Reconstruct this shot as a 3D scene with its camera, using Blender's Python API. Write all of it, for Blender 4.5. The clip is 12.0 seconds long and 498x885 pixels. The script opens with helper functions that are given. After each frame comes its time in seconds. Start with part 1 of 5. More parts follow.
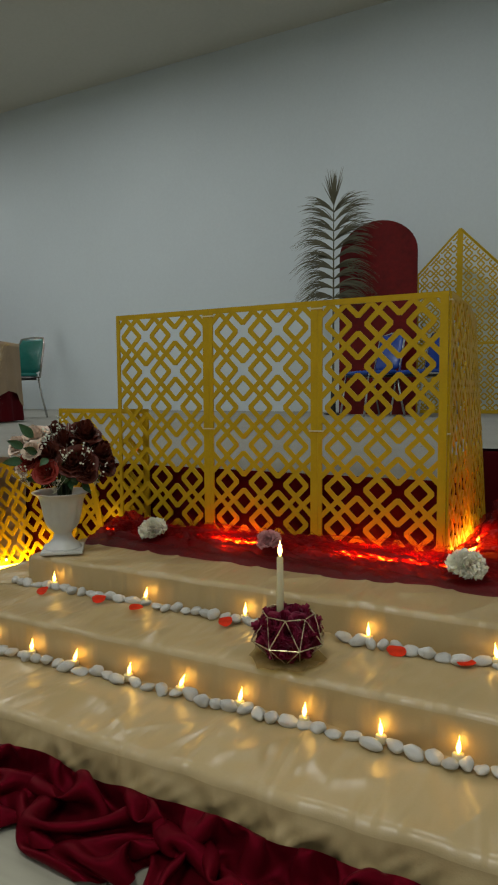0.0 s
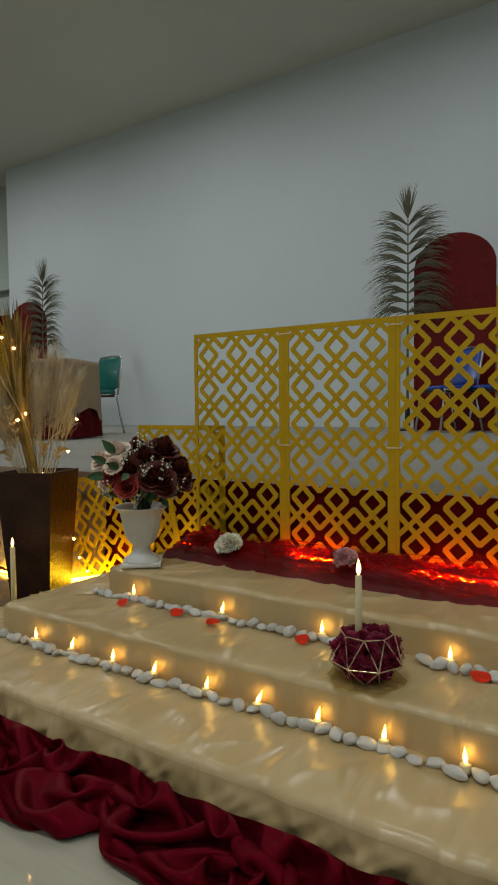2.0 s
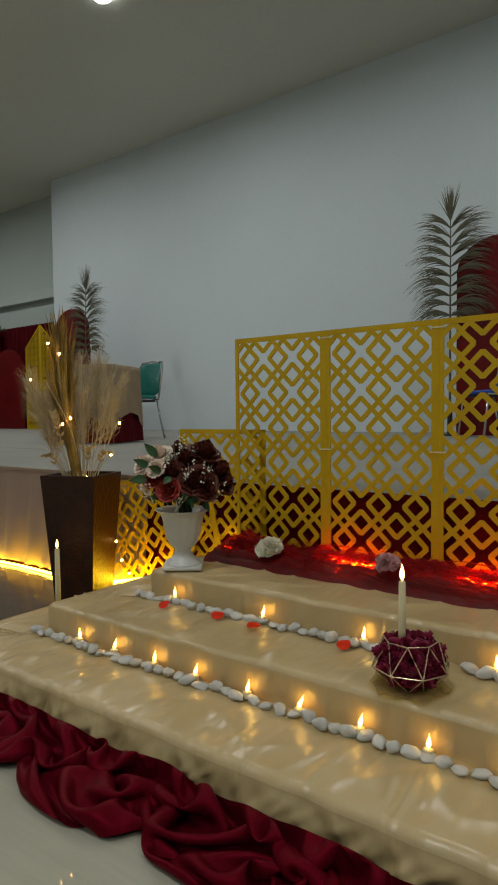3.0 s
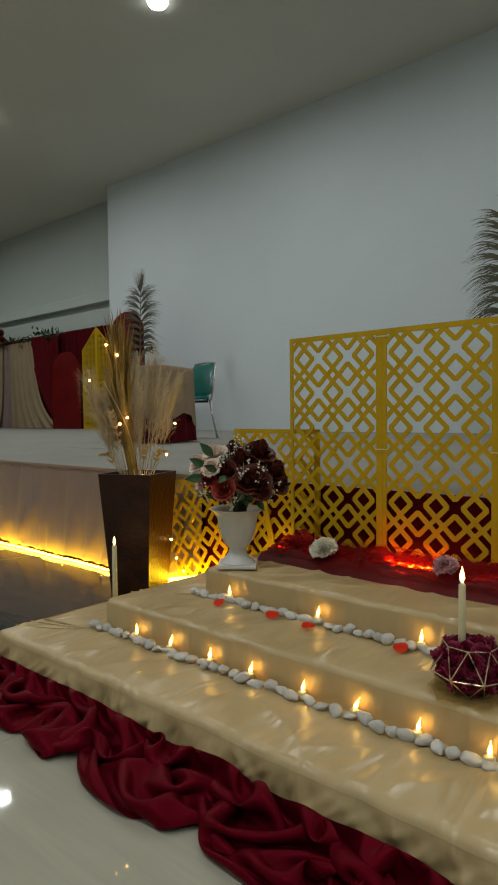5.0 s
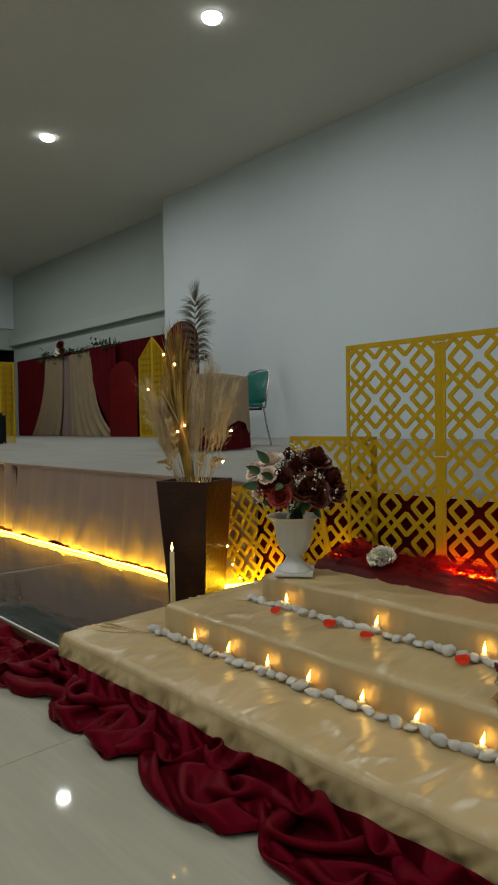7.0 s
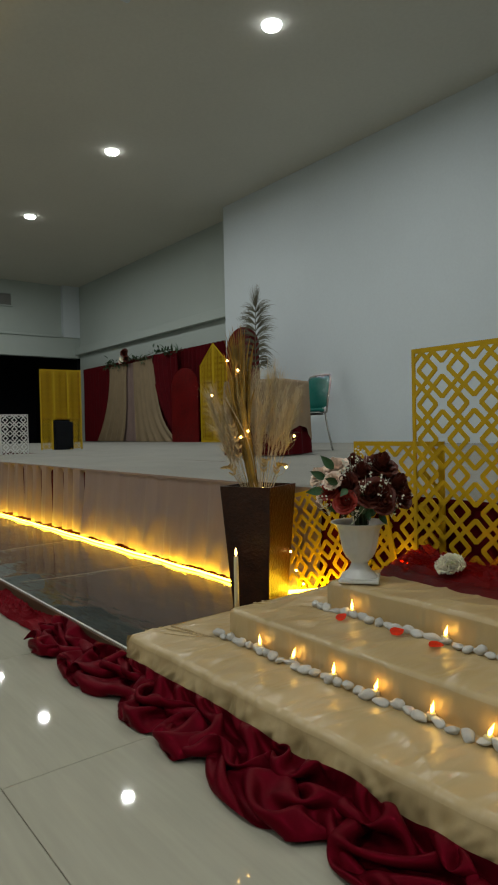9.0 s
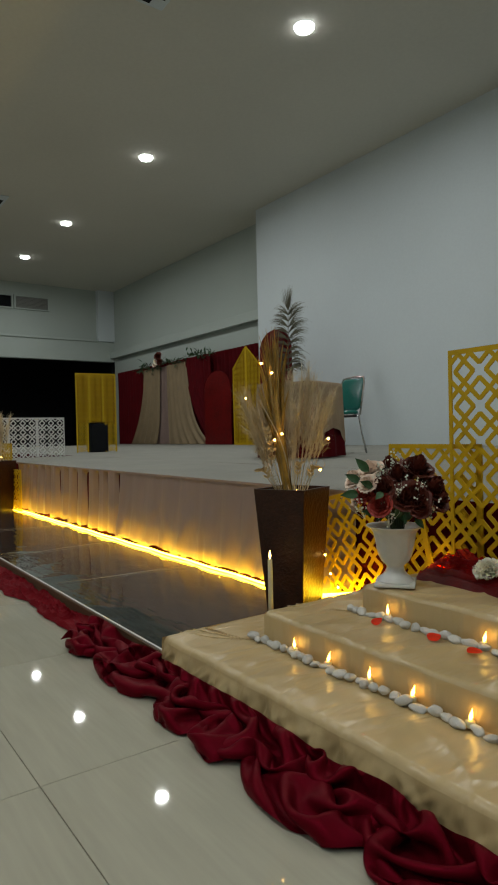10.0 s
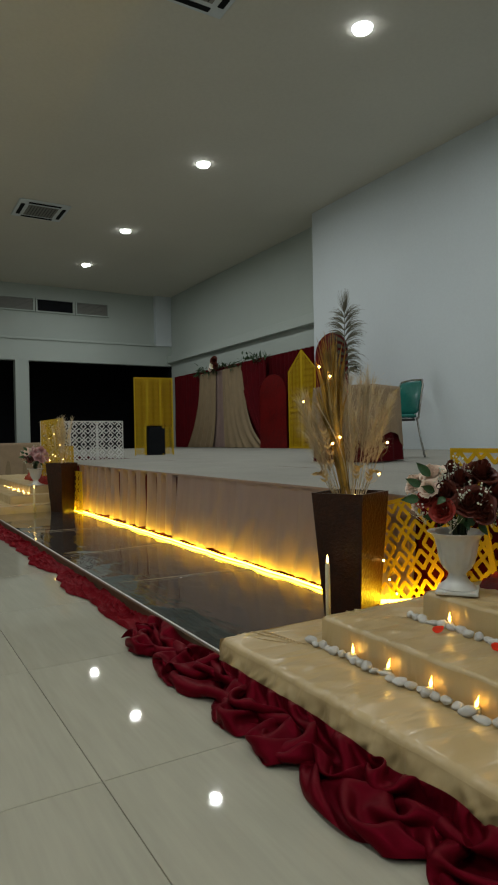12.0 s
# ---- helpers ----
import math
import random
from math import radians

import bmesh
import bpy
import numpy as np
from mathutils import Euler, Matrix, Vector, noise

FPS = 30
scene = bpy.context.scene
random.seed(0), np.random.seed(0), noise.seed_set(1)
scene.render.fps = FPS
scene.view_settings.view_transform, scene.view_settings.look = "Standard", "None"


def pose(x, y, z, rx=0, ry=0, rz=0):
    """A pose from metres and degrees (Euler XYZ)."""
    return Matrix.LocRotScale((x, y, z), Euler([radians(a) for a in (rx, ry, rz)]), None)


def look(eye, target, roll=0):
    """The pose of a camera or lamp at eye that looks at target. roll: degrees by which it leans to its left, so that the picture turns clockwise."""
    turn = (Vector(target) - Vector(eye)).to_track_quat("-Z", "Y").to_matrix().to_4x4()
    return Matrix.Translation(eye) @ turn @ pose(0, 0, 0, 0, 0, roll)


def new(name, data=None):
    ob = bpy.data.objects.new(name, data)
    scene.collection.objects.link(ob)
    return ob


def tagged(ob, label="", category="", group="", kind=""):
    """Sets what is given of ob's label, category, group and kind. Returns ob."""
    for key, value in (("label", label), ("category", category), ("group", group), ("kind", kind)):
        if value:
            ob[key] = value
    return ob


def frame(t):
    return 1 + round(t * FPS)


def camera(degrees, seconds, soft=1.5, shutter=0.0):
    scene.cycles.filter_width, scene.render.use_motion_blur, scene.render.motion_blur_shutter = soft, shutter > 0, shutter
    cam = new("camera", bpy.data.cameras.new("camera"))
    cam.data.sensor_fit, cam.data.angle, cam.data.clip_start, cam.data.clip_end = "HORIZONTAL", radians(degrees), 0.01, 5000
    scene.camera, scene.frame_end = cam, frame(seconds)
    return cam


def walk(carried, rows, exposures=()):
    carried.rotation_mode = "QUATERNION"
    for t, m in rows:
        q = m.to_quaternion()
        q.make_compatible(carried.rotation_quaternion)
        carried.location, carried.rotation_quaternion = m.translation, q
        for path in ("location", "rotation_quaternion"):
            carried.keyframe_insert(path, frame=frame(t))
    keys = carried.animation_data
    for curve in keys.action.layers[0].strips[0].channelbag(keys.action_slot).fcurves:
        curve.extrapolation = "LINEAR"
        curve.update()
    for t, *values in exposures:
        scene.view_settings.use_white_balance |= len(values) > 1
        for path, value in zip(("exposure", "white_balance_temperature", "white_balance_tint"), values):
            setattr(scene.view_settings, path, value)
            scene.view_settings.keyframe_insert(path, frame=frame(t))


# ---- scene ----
cam = camera(42.8, 12.0, soft=2.0)
PATH = [
    (0, (-0.353, -0.298, 0.757), (-1.262, 1.476, 0.601), -0.4),
    (0.5, (-0.357, -0.299, 0.755), (-1.3, 1.459, 0.612), -0.5),
    (1, (-0.359, -0.304, 0.758), (-1.348, 1.429, 0.625), -0.7),
    (1.5, (-0.361, -0.306, 0.758), (-1.406, 1.395, 0.64), -0.7),
    (2, (-0.363, -0.312, 0.76), (-1.465, 1.354, 0.655), -0.6),
    (2.5, (-0.365, -0.312, 0.758), (-1.522, 1.316, 0.664), -0.7),
    (3, (-0.368, -0.317, 0.757), (-1.57, 1.28, 0.669), -0.6),
    (5, (-0.375, -0.326, 0.754), (-1.701, 1.169, 0.67), -0.6),
    (5.5, (-0.376, -0.327, 0.754), (-1.731, 1.142, 0.673), -0.6),
    (6, (-0.379, -0.328, 0.756), (-1.764, 1.112, 0.679), -0.7),
    (6.5, (-0.379, -0.332, 0.755), (-1.795, 1.078, 0.688), -0.9),
    (7, (-0.377, -0.338, 0.755), (-1.824, 1.042, 0.696), -0.9),
    (8.8, (-0.382, -0.344, 0.757), (-1.94, 0.91, 0.714), -1.1),
    (9, (-0.384, -0.349, 0.757), (-1.954, 0.889, 0.717), -1.2),
    (9.5, (-0.386, -0.349, 0.756), (-1.989, 0.847, 0.721), -1.2),
    (10, (-0.387, -0.353, 0.758), (-2.018, 0.803, 0.728), -1.3),
    (10.5, (-0.387, -0.355, 0.758), (-2.045, 0.763, 0.734), -1.4),
    (11, (-0.389, -0.357, 0.757), (-2.072, 0.723, 0.737), -1.4),
    (11.5, (-0.392, -0.361, 0.756), (-2.097, 0.684, 0.74), -1.3),
    (12, (-0.392, -0.364, 0.757), (-2.117, 0.649, 0.742), -1.1),
]
walk(cam, [(t, look(eye, target, roll)) for t, eye, target, roll in PATH])

# ---- light ----
world = bpy.data.worlds.new("world")
scene.world = world
world.use_nodes = True
world.node_tree.nodes["Background"].inputs[0].default_value = (0.010, 0.011, 0.013, 1)
world.node_tree.nodes["Background"].inputs[1].default_value = 0.5

CEIL, STAGE, WALL_Y, CLOSET_Y, FAR_X = 5.31, 0.51, 7.41, 7.9, -19.3
MID_X = -4.6          # the decoration is mirrored about this line
Z1, Z2, Z3 = 0.12, 0.205, 0.286
DOWNLIGHTS = [(-1.9, 4.41), (-5.85, 4.41), (-9.84, 4.41), (-13.64, 4.41), (-16.65, 4.41)]
HALL_LIGHTS = [(-1.0, -1.2), (-6.5, -1.2), (-12.5, -1.2), (-1.0, -6.5), (-7.5, -6.5), (3.6, 4.4), (3.6, -1.2)]


def disc_lamp(x, y, power, size=0.16):
    d = bpy.data.lights.new("downlight_lamp", "AREA")
    d.shape, d.size, d.energy, d.color = "DISK", size, power, (0.955, 1.0, 0.985)
    d.spread = radians(178)
    new("downlight_lamp", d).matrix_world = look((x, y, CEIL - 0.065), (x, y, 0))


for k, (lx, ly) in enumerate(DOWNLIGHTS):
    disc_lamp(lx, ly, (37, 46, 46, 46, 38)[k])
for k, (lx, ly) in enumerate(HALL_LIGHTS):
    disc_lamp(lx, ly, (60, 60, 46, 60, 60, 37, 37)[k])


# ---- materials ----
def mat(name, color, rough=0.6, metal=0.0, var=0.15, scale=6.0, fine=60.0, bump=0.0, bump_scale=80.0, sheen=0.0, emit=None, strength=0.0,
        spec=0.5, aniso=(1, 1, 1), dark=None, rough_var=0.1, coat=0.0, random_tint=0.0, subsurface=0.0, tint=None, bump_dist=0.01):
    m = bpy.data.materials.new(name)
    m.use_nodes = True
    nt = m.node_tree
    b = nt.nodes["Principled BSDF"]
    L = nt.links.new
    b.inputs["Roughness"].default_value, b.inputs["Metallic"].default_value = rough, metal
    b.inputs["Specular IOR Level"].default_value = spec
    b.inputs["Sheen Weight"].default_value = sheen
    b.inputs["Coat Weight"].default_value = coat
    if tint:
        b.inputs["Specular Tint"].default_value = (*tint, 1)
    if subsurface:
        b.inputs["Subsurface Weight"].default_value = subsurface
        b.inputs["Subsurface Radius"].default_value = (0.02, 0.015, 0.008)
    tc, mp = nt.nodes.new("ShaderNodeTexCoord"), nt.nodes.new("ShaderNodeMapping")
    mp.inputs["Scale"].default_value = aniso
    L(tc.outputs["Object"], mp.inputs["Vector"])
    n1, n2 = nt.nodes.new("ShaderNodeTexNoise"), nt.nodes.new("ShaderNodeTexNoise")
    n1.inputs["Scale"].default_value, n1.inputs["Detail"].default_value = scale, 4
    n2.inputs["Scale"].default_value, n2.inputs["Detail"].default_value = fine, 5
    for n in (n1, n2):
        L(mp.outputs[0], n.inputs["Vector"])
    mix = nt.nodes.new("ShaderNodeMath")
    mix.operation = "MULTIPLY_ADD"
    L(n1.outputs[0], mix.inputs[0])
    mix.inputs[1].default_value = 0.6
    half = nt.nodes.new("ShaderNodeMath")
    half.operation = "MULTIPLY"
    L(n2.outputs[0], half.inputs[0])
    half.inputs[1].default_value = 0.4
    L(half.outputs[0], mix.inputs[2])
    ramp = nt.nodes.new("ShaderNodeValToRGB")
    c = Vector(color)
    lo = Vector(dark) if dark else c * (1 - var)
    hi = c * (1 + var)
    ramp.color_ramp.elements[0].position, ramp.color_ramp.elements[1].position = 0.32, 0.68
    ramp.color_ramp.elements[0].color, ramp.color_ramp.elements[1].color = (*lo, 1), (*[min(v, 0.95) for v in hi], 1)
    L(mix.outputs[0], ramp.inputs[0])
    out = ramp.outputs[0]
    if random_tint:
        info, hsv, mr = nt.nodes.new("ShaderNodeObjectInfo"), nt.nodes.new("ShaderNodeHueSaturation"), nt.nodes.new("ShaderNodeMapRange")
        mr.inputs["To Min"].default_value, mr.inputs["To Max"].default_value = 1 - random_tint, 1 + random_tint
        L(info.outputs["Random"], mr.inputs["Value"])
        L(mr.outputs[0], hsv.inputs["Value"])
        L(out, hsv.inputs["Color"])
        out = hsv.outputs[0]
    L(out, b.inputs["Base Color"])
    rr = nt.nodes.new("ShaderNodeMapRange")
    rr.inputs["To Min"].default_value, rr.inputs["To Max"].default_value = max(rough - rough_var, 0.02), min(rough + rough_var, 1)
    L(n1.outputs[0], rr.inputs["Value"])
    L(rr.outputs[0], b.inputs["Roughness"])
    if bump:
        bn, bp = nt.nodes.new("ShaderNodeTexNoise"), nt.nodes.new("ShaderNodeBump")
        bn.inputs["Scale"].default_value, bn.inputs["Detail"].default_value = bump_scale, 3
        L(mp.outputs[0], bn.inputs["Vector"])
        bp.inputs["Strength"].default_value, bp.inputs["Distance"].default_value = bump, bump_dist
        L(bn.outputs[0], bp.inputs["Height"])
        L(bp.outputs[0], b.inputs["Normal"])
    if emit:
        b.inputs["Emission Color"].default_value, b.inputs["Emission Strength"].default_value = (*emit, 1), strength
    return m


def gauzy(name, color, clear, rough=0.5):
    """Thin net: part of the light goes straight through."""
    m = mat(name, color, rough, var=0.3, scale=25, fine=300, bump=0.4, bump_scale=150)
    nt = m.node_tree
    b, o = nt.nodes["Principled BSDF"], nt.nodes["Material Output"]
    tr, tl, m1, m2 = (nt.nodes.new("ShaderNodeBsdfTransparent"), nt.nodes.new("ShaderNodeBsdfTranslucent"), nt.nodes.new("ShaderNodeMixShader"),
                      nt.nodes.new("ShaderNodeMixShader"))
    tl.inputs[0].default_value = (*color, 1)
    tr.inputs[0].default_value = (min(1, color[0] * 2.2 + 0.3), color[1] * 2.2 + 0.24, color[2] * 2.2 + 0.12, 1)
    m1.inputs[0].default_value, m2.inputs[0].default_value = 0.45, clear
    nt.links.new(b.outputs[0], m1.inputs[1])
    nt.links.new(tl.outputs[0], m1.inputs[2])
    nt.links.new(m1.outputs[0], m2.inputs[1])
    nt.links.new(tr.outputs[0], m2.inputs[2])
    nt.links.new(m2.outputs[0], o.inputs[0])
    return m


M_WALL = mat("white_wall_paint", (0.608, 0.664, 0.688), 0.75, var=0.04, scale=0.7, fine=30, bump=0.06, bump_scale=120)
M_GREYWALL = mat("grey_green_wall_paint", (0.43, 0.48, 0.445), 0.75, var=0.05, scale=0.8, fine=30, bump=0.06, bump_scale=120)
M_CEIL = mat("ceiling_paint", (0.62, 0.60, 0.525), 0.85, var=0.05, scale=0.5, fine=20)
# Near-black paints the dark of openings, vent and slots; the loudspeaker is black itself.
M_DARK = mat("painted_dark_and_black_cabinet", (0.012, 0.013, 0.015), 0.7, spec=0.05, var=0.2)
M_TILE = mat("polished_beige_tile", (0.415, 0.395, 0.315), 0.024, var=0.09, scale=1.6, fine=7, rough_var=0.008, aniso=(0.7, 9, 1), random_tint=0.04, spec=0.6)
M_GROUT = mat("tile_grout", (0.20, 0.19, 0.16), 0.8, var=0.2, scale=20)
M_CARPET = mat("grey_stage_carpet", (0.265, 0.259, 0.228), 0.9, var=0.12, scale=2.5, fine=200, bump=0.3, bump_scale=400)
M_SKIRT = mat("dusty_pink_skirt_cloth", (0.262, 0.188, 0.162), 0.62, var=0.1, scale=3, fine=200, sheen=0.0, aniso=(4, 4, 1), bump=0.15, bump_scale=12)
M_MAROON = mat("maroon_satin", (0.105, 0.0024, 0.0085), 0.40, metal=0.35, spec=0.10, tint=(0.9, 0.06, 0.10), var=0.18, scale=5, fine=350, sheen=0.0, bump=0.12, bump_scale=500, rough_var=0.06)
M_REDCLOTH = mat("red_net_cloth", (0.155, 0.005, 0.010), 0.75, spec=0.2, tint=(0.8, 0.1, 0.1), var=0.3, scale=9, fine=250, bump=0.6, bump_scale=200)
M_MAROON_MATT = mat("maroon_curtain_cloth", (0.080, 0.0028, 0.0055), 0.8, spec=0.08, var=0.2, scale=4, fine=200, sheen=0.0)
M_BOARD = mat("maroon_painted_board", (0.115, 0.003, 0.003), 0.4, spec=0.2, var=0.4, scale=2.2, fine=20, rough_var=0.15)


def satin_material():
    """Champagne satin: long soft pulls across the steps, diagonal creases, a fine weave."""
    m = mat("champagne_satin", (0.52, 0.385, 0.19), 0.31, var=0.05, scale=6, fine=260, rough_var=0.06, spec=0.75)
    nt = m.node_tree
    b, L = nt.nodes["Principled BSDF"], nt.links.new
    tc = nt.nodes.new("ShaderNodeTexCoord")
    last = None
    for turn, stretch, scale, detail, dist, strength in ((0.25, (1.0, 0.30, 0.3), 14, 2.0, 0.030, 0.60), (-0.55, (1.0, 0.42, 0.6), 6, 1.5, 0.040, 0.62), (0.0, (1, 1, 1), 420, 2.0, 0.001, 0.20)):
        mp, nz, bp = nt.nodes.new("ShaderNodeMapping"), nt.nodes.new("ShaderNodeTexNoise"), nt.nodes.new("ShaderNodeBump")
        mp.inputs["Rotation"].default_value, mp.inputs["Scale"].default_value = (0, 0, turn), stretch
        nz.inputs["Scale"].default_value, nz.inputs["Detail"].default_value, nz.inputs["Distortion"].default_value = scale, detail, 0.4
        bp.inputs["Strength"].default_value, bp.inputs["Distance"].default_value = strength, dist
        L(tc.outputs["Object"], mp.inputs["Vector"])
        L(mp.outputs[0], nz.inputs["Vector"])
        L(nz.outputs[0], bp.inputs["Height"])
        if last:
            L(last.outputs[0], bp.inputs["Normal"])
        last = bp
    L(last.outputs[0], b.inputs["Normal"])
    return m


M_GOLDSATIN = satin_material()
M_GOLDPAINT = mat("gold_painted_board", (0.51, 0.322, 0.004), 0.5, spec=0.25, var=0.1, scale=9, fine=140, bump=0.08, bump_scale=150)
M_WHITEPAINT = mat("white_painted_board", (0.62, 0.62, 0.60), 0.5, var=0.06, scale=9, fine=140)
M_STONE = mat("white_pebble", (0.60, 0.59, 0.56), 0.65, var=0.14, scale=30, fine=220, bump=0.25, bump_scale=160, random_tint=0.12)
M_FLAME = mat("candle_flame", (1, 0.6, 0.2), 0.5, var=0, emit=(1, 0.55, 0.09), strength=13)
M_FLAMETIP = mat("bright_flame_core", (1, 0.8, 0.5), 0.5, var=0, emit=(1, 0.60, 0.16), strength=9)
M_WAX = mat("ivory_candle_wax", (0.66, 0.58, 0.36), 0.45, var=0.06, scale=20, subsurface=0.5)
M_BULB = mat("warm_fairy_bulb", (1, 0.8, 0.4), 0.3, var=0, emit=(1, 0.58, 0.15), strength=17)
M_LED = mat("yellow_led_strip", (1, 0.7, 0.1), 0.4, var=0, emit=(1, 0.63, 0.016), strength=55)
M_LEDRED = mat("orange_led_strip", (1, 0.3, 0.05), 0.4, var=0, emit=(1, 0.48, 0.05), strength=115)
M_LAMP = mat("downlight_diffuser", (1, 1, 1), 0.4, var=0, emit=(0.95, 1, 1), strength=11)
M_STEEL = mat("chrome_tube", (0.62, 0.63, 0.64), 0.16, 1.0, var=0.05, scale=20)
M_WIRE = mat("brass_wire", (0.52, 0.42, 0.27), 0.35, 0.7, var=0.1, scale=30)
M_TEAL = mat("teal_vinyl", (0.008, 0.13, 0.11), 0.12, var=0.1, scale=6, bump=0.35, bump_scale=9, bump_dist=0.03, rough_var=0.03, spec=0.8)
M_BLUE = mat("blue_vinyl", (0.012, 0.05, 0.28), 0.16, var=0.1, scale=6, bump=0.35, bump_scale=9, bump_dist=0.03, rough_var=0.03, spec=0.8)
M_BLACKM = mat("black_steel", (0.02, 0.02, 0.02), 0.4, 0.3, var=0.2)
M_VASEDARK = mat("dark_brown_glazed_pot", (0.030, 0.0085, 0.0020), 0.40, spec=0.32, var=0.6, scale=14, fine=90, bump=0.38, bump_scale=80, bump_dist=0.010, rough_var=0.08)
M_URN = mat("white_plastic_urn", (0.62, 0.62, 0.58), 0.42, var=0.05, scale=8)
M_LEAF = mat("green_leaf", (0.030, 0.085, 0.028), 0.45, var=0.35, scale=20, random_tint=0.2)
M_STEM = mat("dark_green_stem", (0.03, 0.05, 0.015), 0.6, var=0.3, scale=20)
M_ROSEDARK = mat("brown_burgundy_petal", (0.115, 0.024, 0.014), 0.45, spec=0.35, var=0.45, scale=25, sheen=0.0, subsurface=0.1)
M_ROSERED = mat("rust_red_petal", (0.33, 0.030, 0.018), 0.55, var=0.3, scale=25, sheen=0.0)
M_ROSEPINK = mat("pale_pink_petal", (0.88, 0.68, 0.56), 0.6, var=0.15, scale=25, sheen=0.0)
M_ROSEMAG = mat("crimson_magenta_petal", (0.24, 0.010, 0.045), 0.5, var=0.35, scale=40, sheen=0.0)
M_WHITEFLOWER = mat("cream_white_petal", (0.90, 0.85, 0.68), 0.6, var=0.06, scale=40, subsurface=0.3)
M_PINKFLOWER = mat("dusty_rose_petal", (0.62, 0.34, 0.34), 0.6, var=0.25, scale=40)
M_BREATH = mat("tiny_white_blossom", (0.68, 0.70, 0.60), 0.6, var=0.1)
M_REDPETAL = mat("red_petal", (0.68, 0.032, 0.006), 0.7, spec=0.15, var=0.2, scale=40)
M_STRAW = mat("dried_pampas", (0.58, 0.42, 0.20), 0.8, var=0.3, scale=14, fine=90)
M_STRAWPALE = mat("pale_dried_plume", (0.64, 0.54, 0.37), 0.85, var=0.25, scale=14, fine=90)
M_PALMDRY = mat("golden_dried_palm", (0.46, 0.275, 0.045), 0.6, var=0.35, scale=14)
M_STRAWDARK = mat("olive_dried_palm", (0.34, 0.235, 0.075), 0.7, var=0.3, scale=14, fine=90)
M_PALM = mat("grey_green_palm", (0.085, 0.078, 0.042), 0.6, var=0.4, scale=8)
M_BURLAP = mat("tan_table_cloth", (0.31, 0.22, 0.135), 0.8, var=0.15, scale=6, fine=150, bump=0.3, bump_scale=140)
M_BEIGE = mat("beige_drape_cloth", (0.235, 0.170, 0.095), 0.75, var=0.12, scale=5, fine=150)
M_MAUVE = mat("mauve_drape_cloth", (0.20, 0.135, 0.115), 0.75, var=0.12, scale=5, fine=150)
M_GRILLE = mat("grey_vent_plastic", (0.22, 0.22, 0.20), 0.6, var=0.1)
M_TULLE = gauzy("red_tulle", (0.30, 0.008, 0.010), 0.40)
M_TULLEDEEP = gauzy("deep_red_tulle", (0.17, 0.0022, 0.004), 0.10)
M_NET = gauzy("tan_net", (0.42, 0.31, 0.17), 0.5)
M_TULLEAIRY = gauzy("airy_red_tulle", (0.38, 0.012, 0.010), 0.72)


def water_material():
    m = mat("dark_glossy_sheet", (0.040, 0.044, 0.043), 0.04, var=0.3, scale=2, rough_var=0.03, spec=1.0, coat=0.7, bump=0.45, bump_scale=11, aniso=(0.4, 1.6, 1))
    return m


M_WATER = water_material()
# Pale colour paints the strip light caught by folds in the sheet.
M_SEAM = mat("pale_glint_seam", (0.30, 0.25, 0.17), 0.35, var=0.3, scale=20)


# ---- helpers ----
def mesh_of(bm, name, material, smooth=False):
    me = bpy.data.meshes.new(name)
    bmesh.ops.recalc_face_normals(bm, faces=bm.faces)
    bm.to_mesh(me)
    bm.free()
    me.materials.append(material)
    if smooth:
        me.polygons.foreach_set("use_smooth", [True] * len(me.polygons))
    return me


def part(name, bm, material, parent=None, label="", smooth=False):
    ob = new(name, mesh_of(bm, name, material, smooth))
    if parent:
        ob.parent = parent
    if label:
        ob["label"] = label
    return ob


def piece(name, me, parent, m=None):
    ob = new(name, me)
    ob.parent = parent
    if m is not None:
        ob.matrix_basis = m
    return ob


def thing(name, label, category, group="", at=None, kind=""):
    ob = tagged(new(name), label, category, group, kind)
    ob.empty_display_size = 0.05
    if at is not None:
        ob.matrix_basis = at
    return ob


def solid(name, bm, material, label, category, group="", kind="", smooth=False, at=None):
    ob = tagged(part(name, bm, material, None, "", smooth), label, category, group, kind)
    if at is not None:
        ob.matrix_basis = at
    return ob


def box(x0, x1, y0, y1, z0, z1, bevel=0.0, bm=None, segs=2):
    own = bmesh.new()
    r = bmesh.ops.create_cube(own, size=1)
    for v in r["verts"]:
        v.co = Vector((x0 + (v.co.x + 0.5) * (x1 - x0), y0 + (v.co.y + 0.5) * (y1 - y0), z0 + (v.co.z + 0.5) * (z1 - z0)))
    if bevel:
        bmesh.ops.bevel(own, geom=own.edges[:], offset=bevel, segments=segs, affect="EDGES", profile=0.5)
    return own if bm is None else joined(bm, own)


def joined(bm, other, m=None):
    me = bpy.data.meshes.new("scratch")
    other.to_mesh(me)
    other.free()
    if m is not None:
        me.transform(m)
    bm.from_mesh(me)
    bpy.data.meshes.remove(me)
    return bm


def lathe(profile, sides=32, flute=0.0, flutes=16, span=None):
    """Turns (radius, height) rows about z. flute: relative depth of the ribs between the heights of span."""
    bm = bmesh.new()
    rings = []
    for r, z in profile:
        ring = []
        for i in range(sides):
            a = 2 * math.pi * i / sides
            k = 1 + (flute * math.cos(flutes * a) if span and span[0] < z < span[1] else 0)
            ring.append(bm.verts.new((r * k * math.cos(a), r * k * math.sin(a), z)))
        rings.append(ring)
    for p, q in zip(rings, rings[1:]):
        for i in range(sides):
            j = (i + 1) % sides
            bm.faces.new((p[i], p[j], q[j], q[i]))
    bm.faces.new(rings[0])
    bm.faces.new(rings[-1])
    return bm


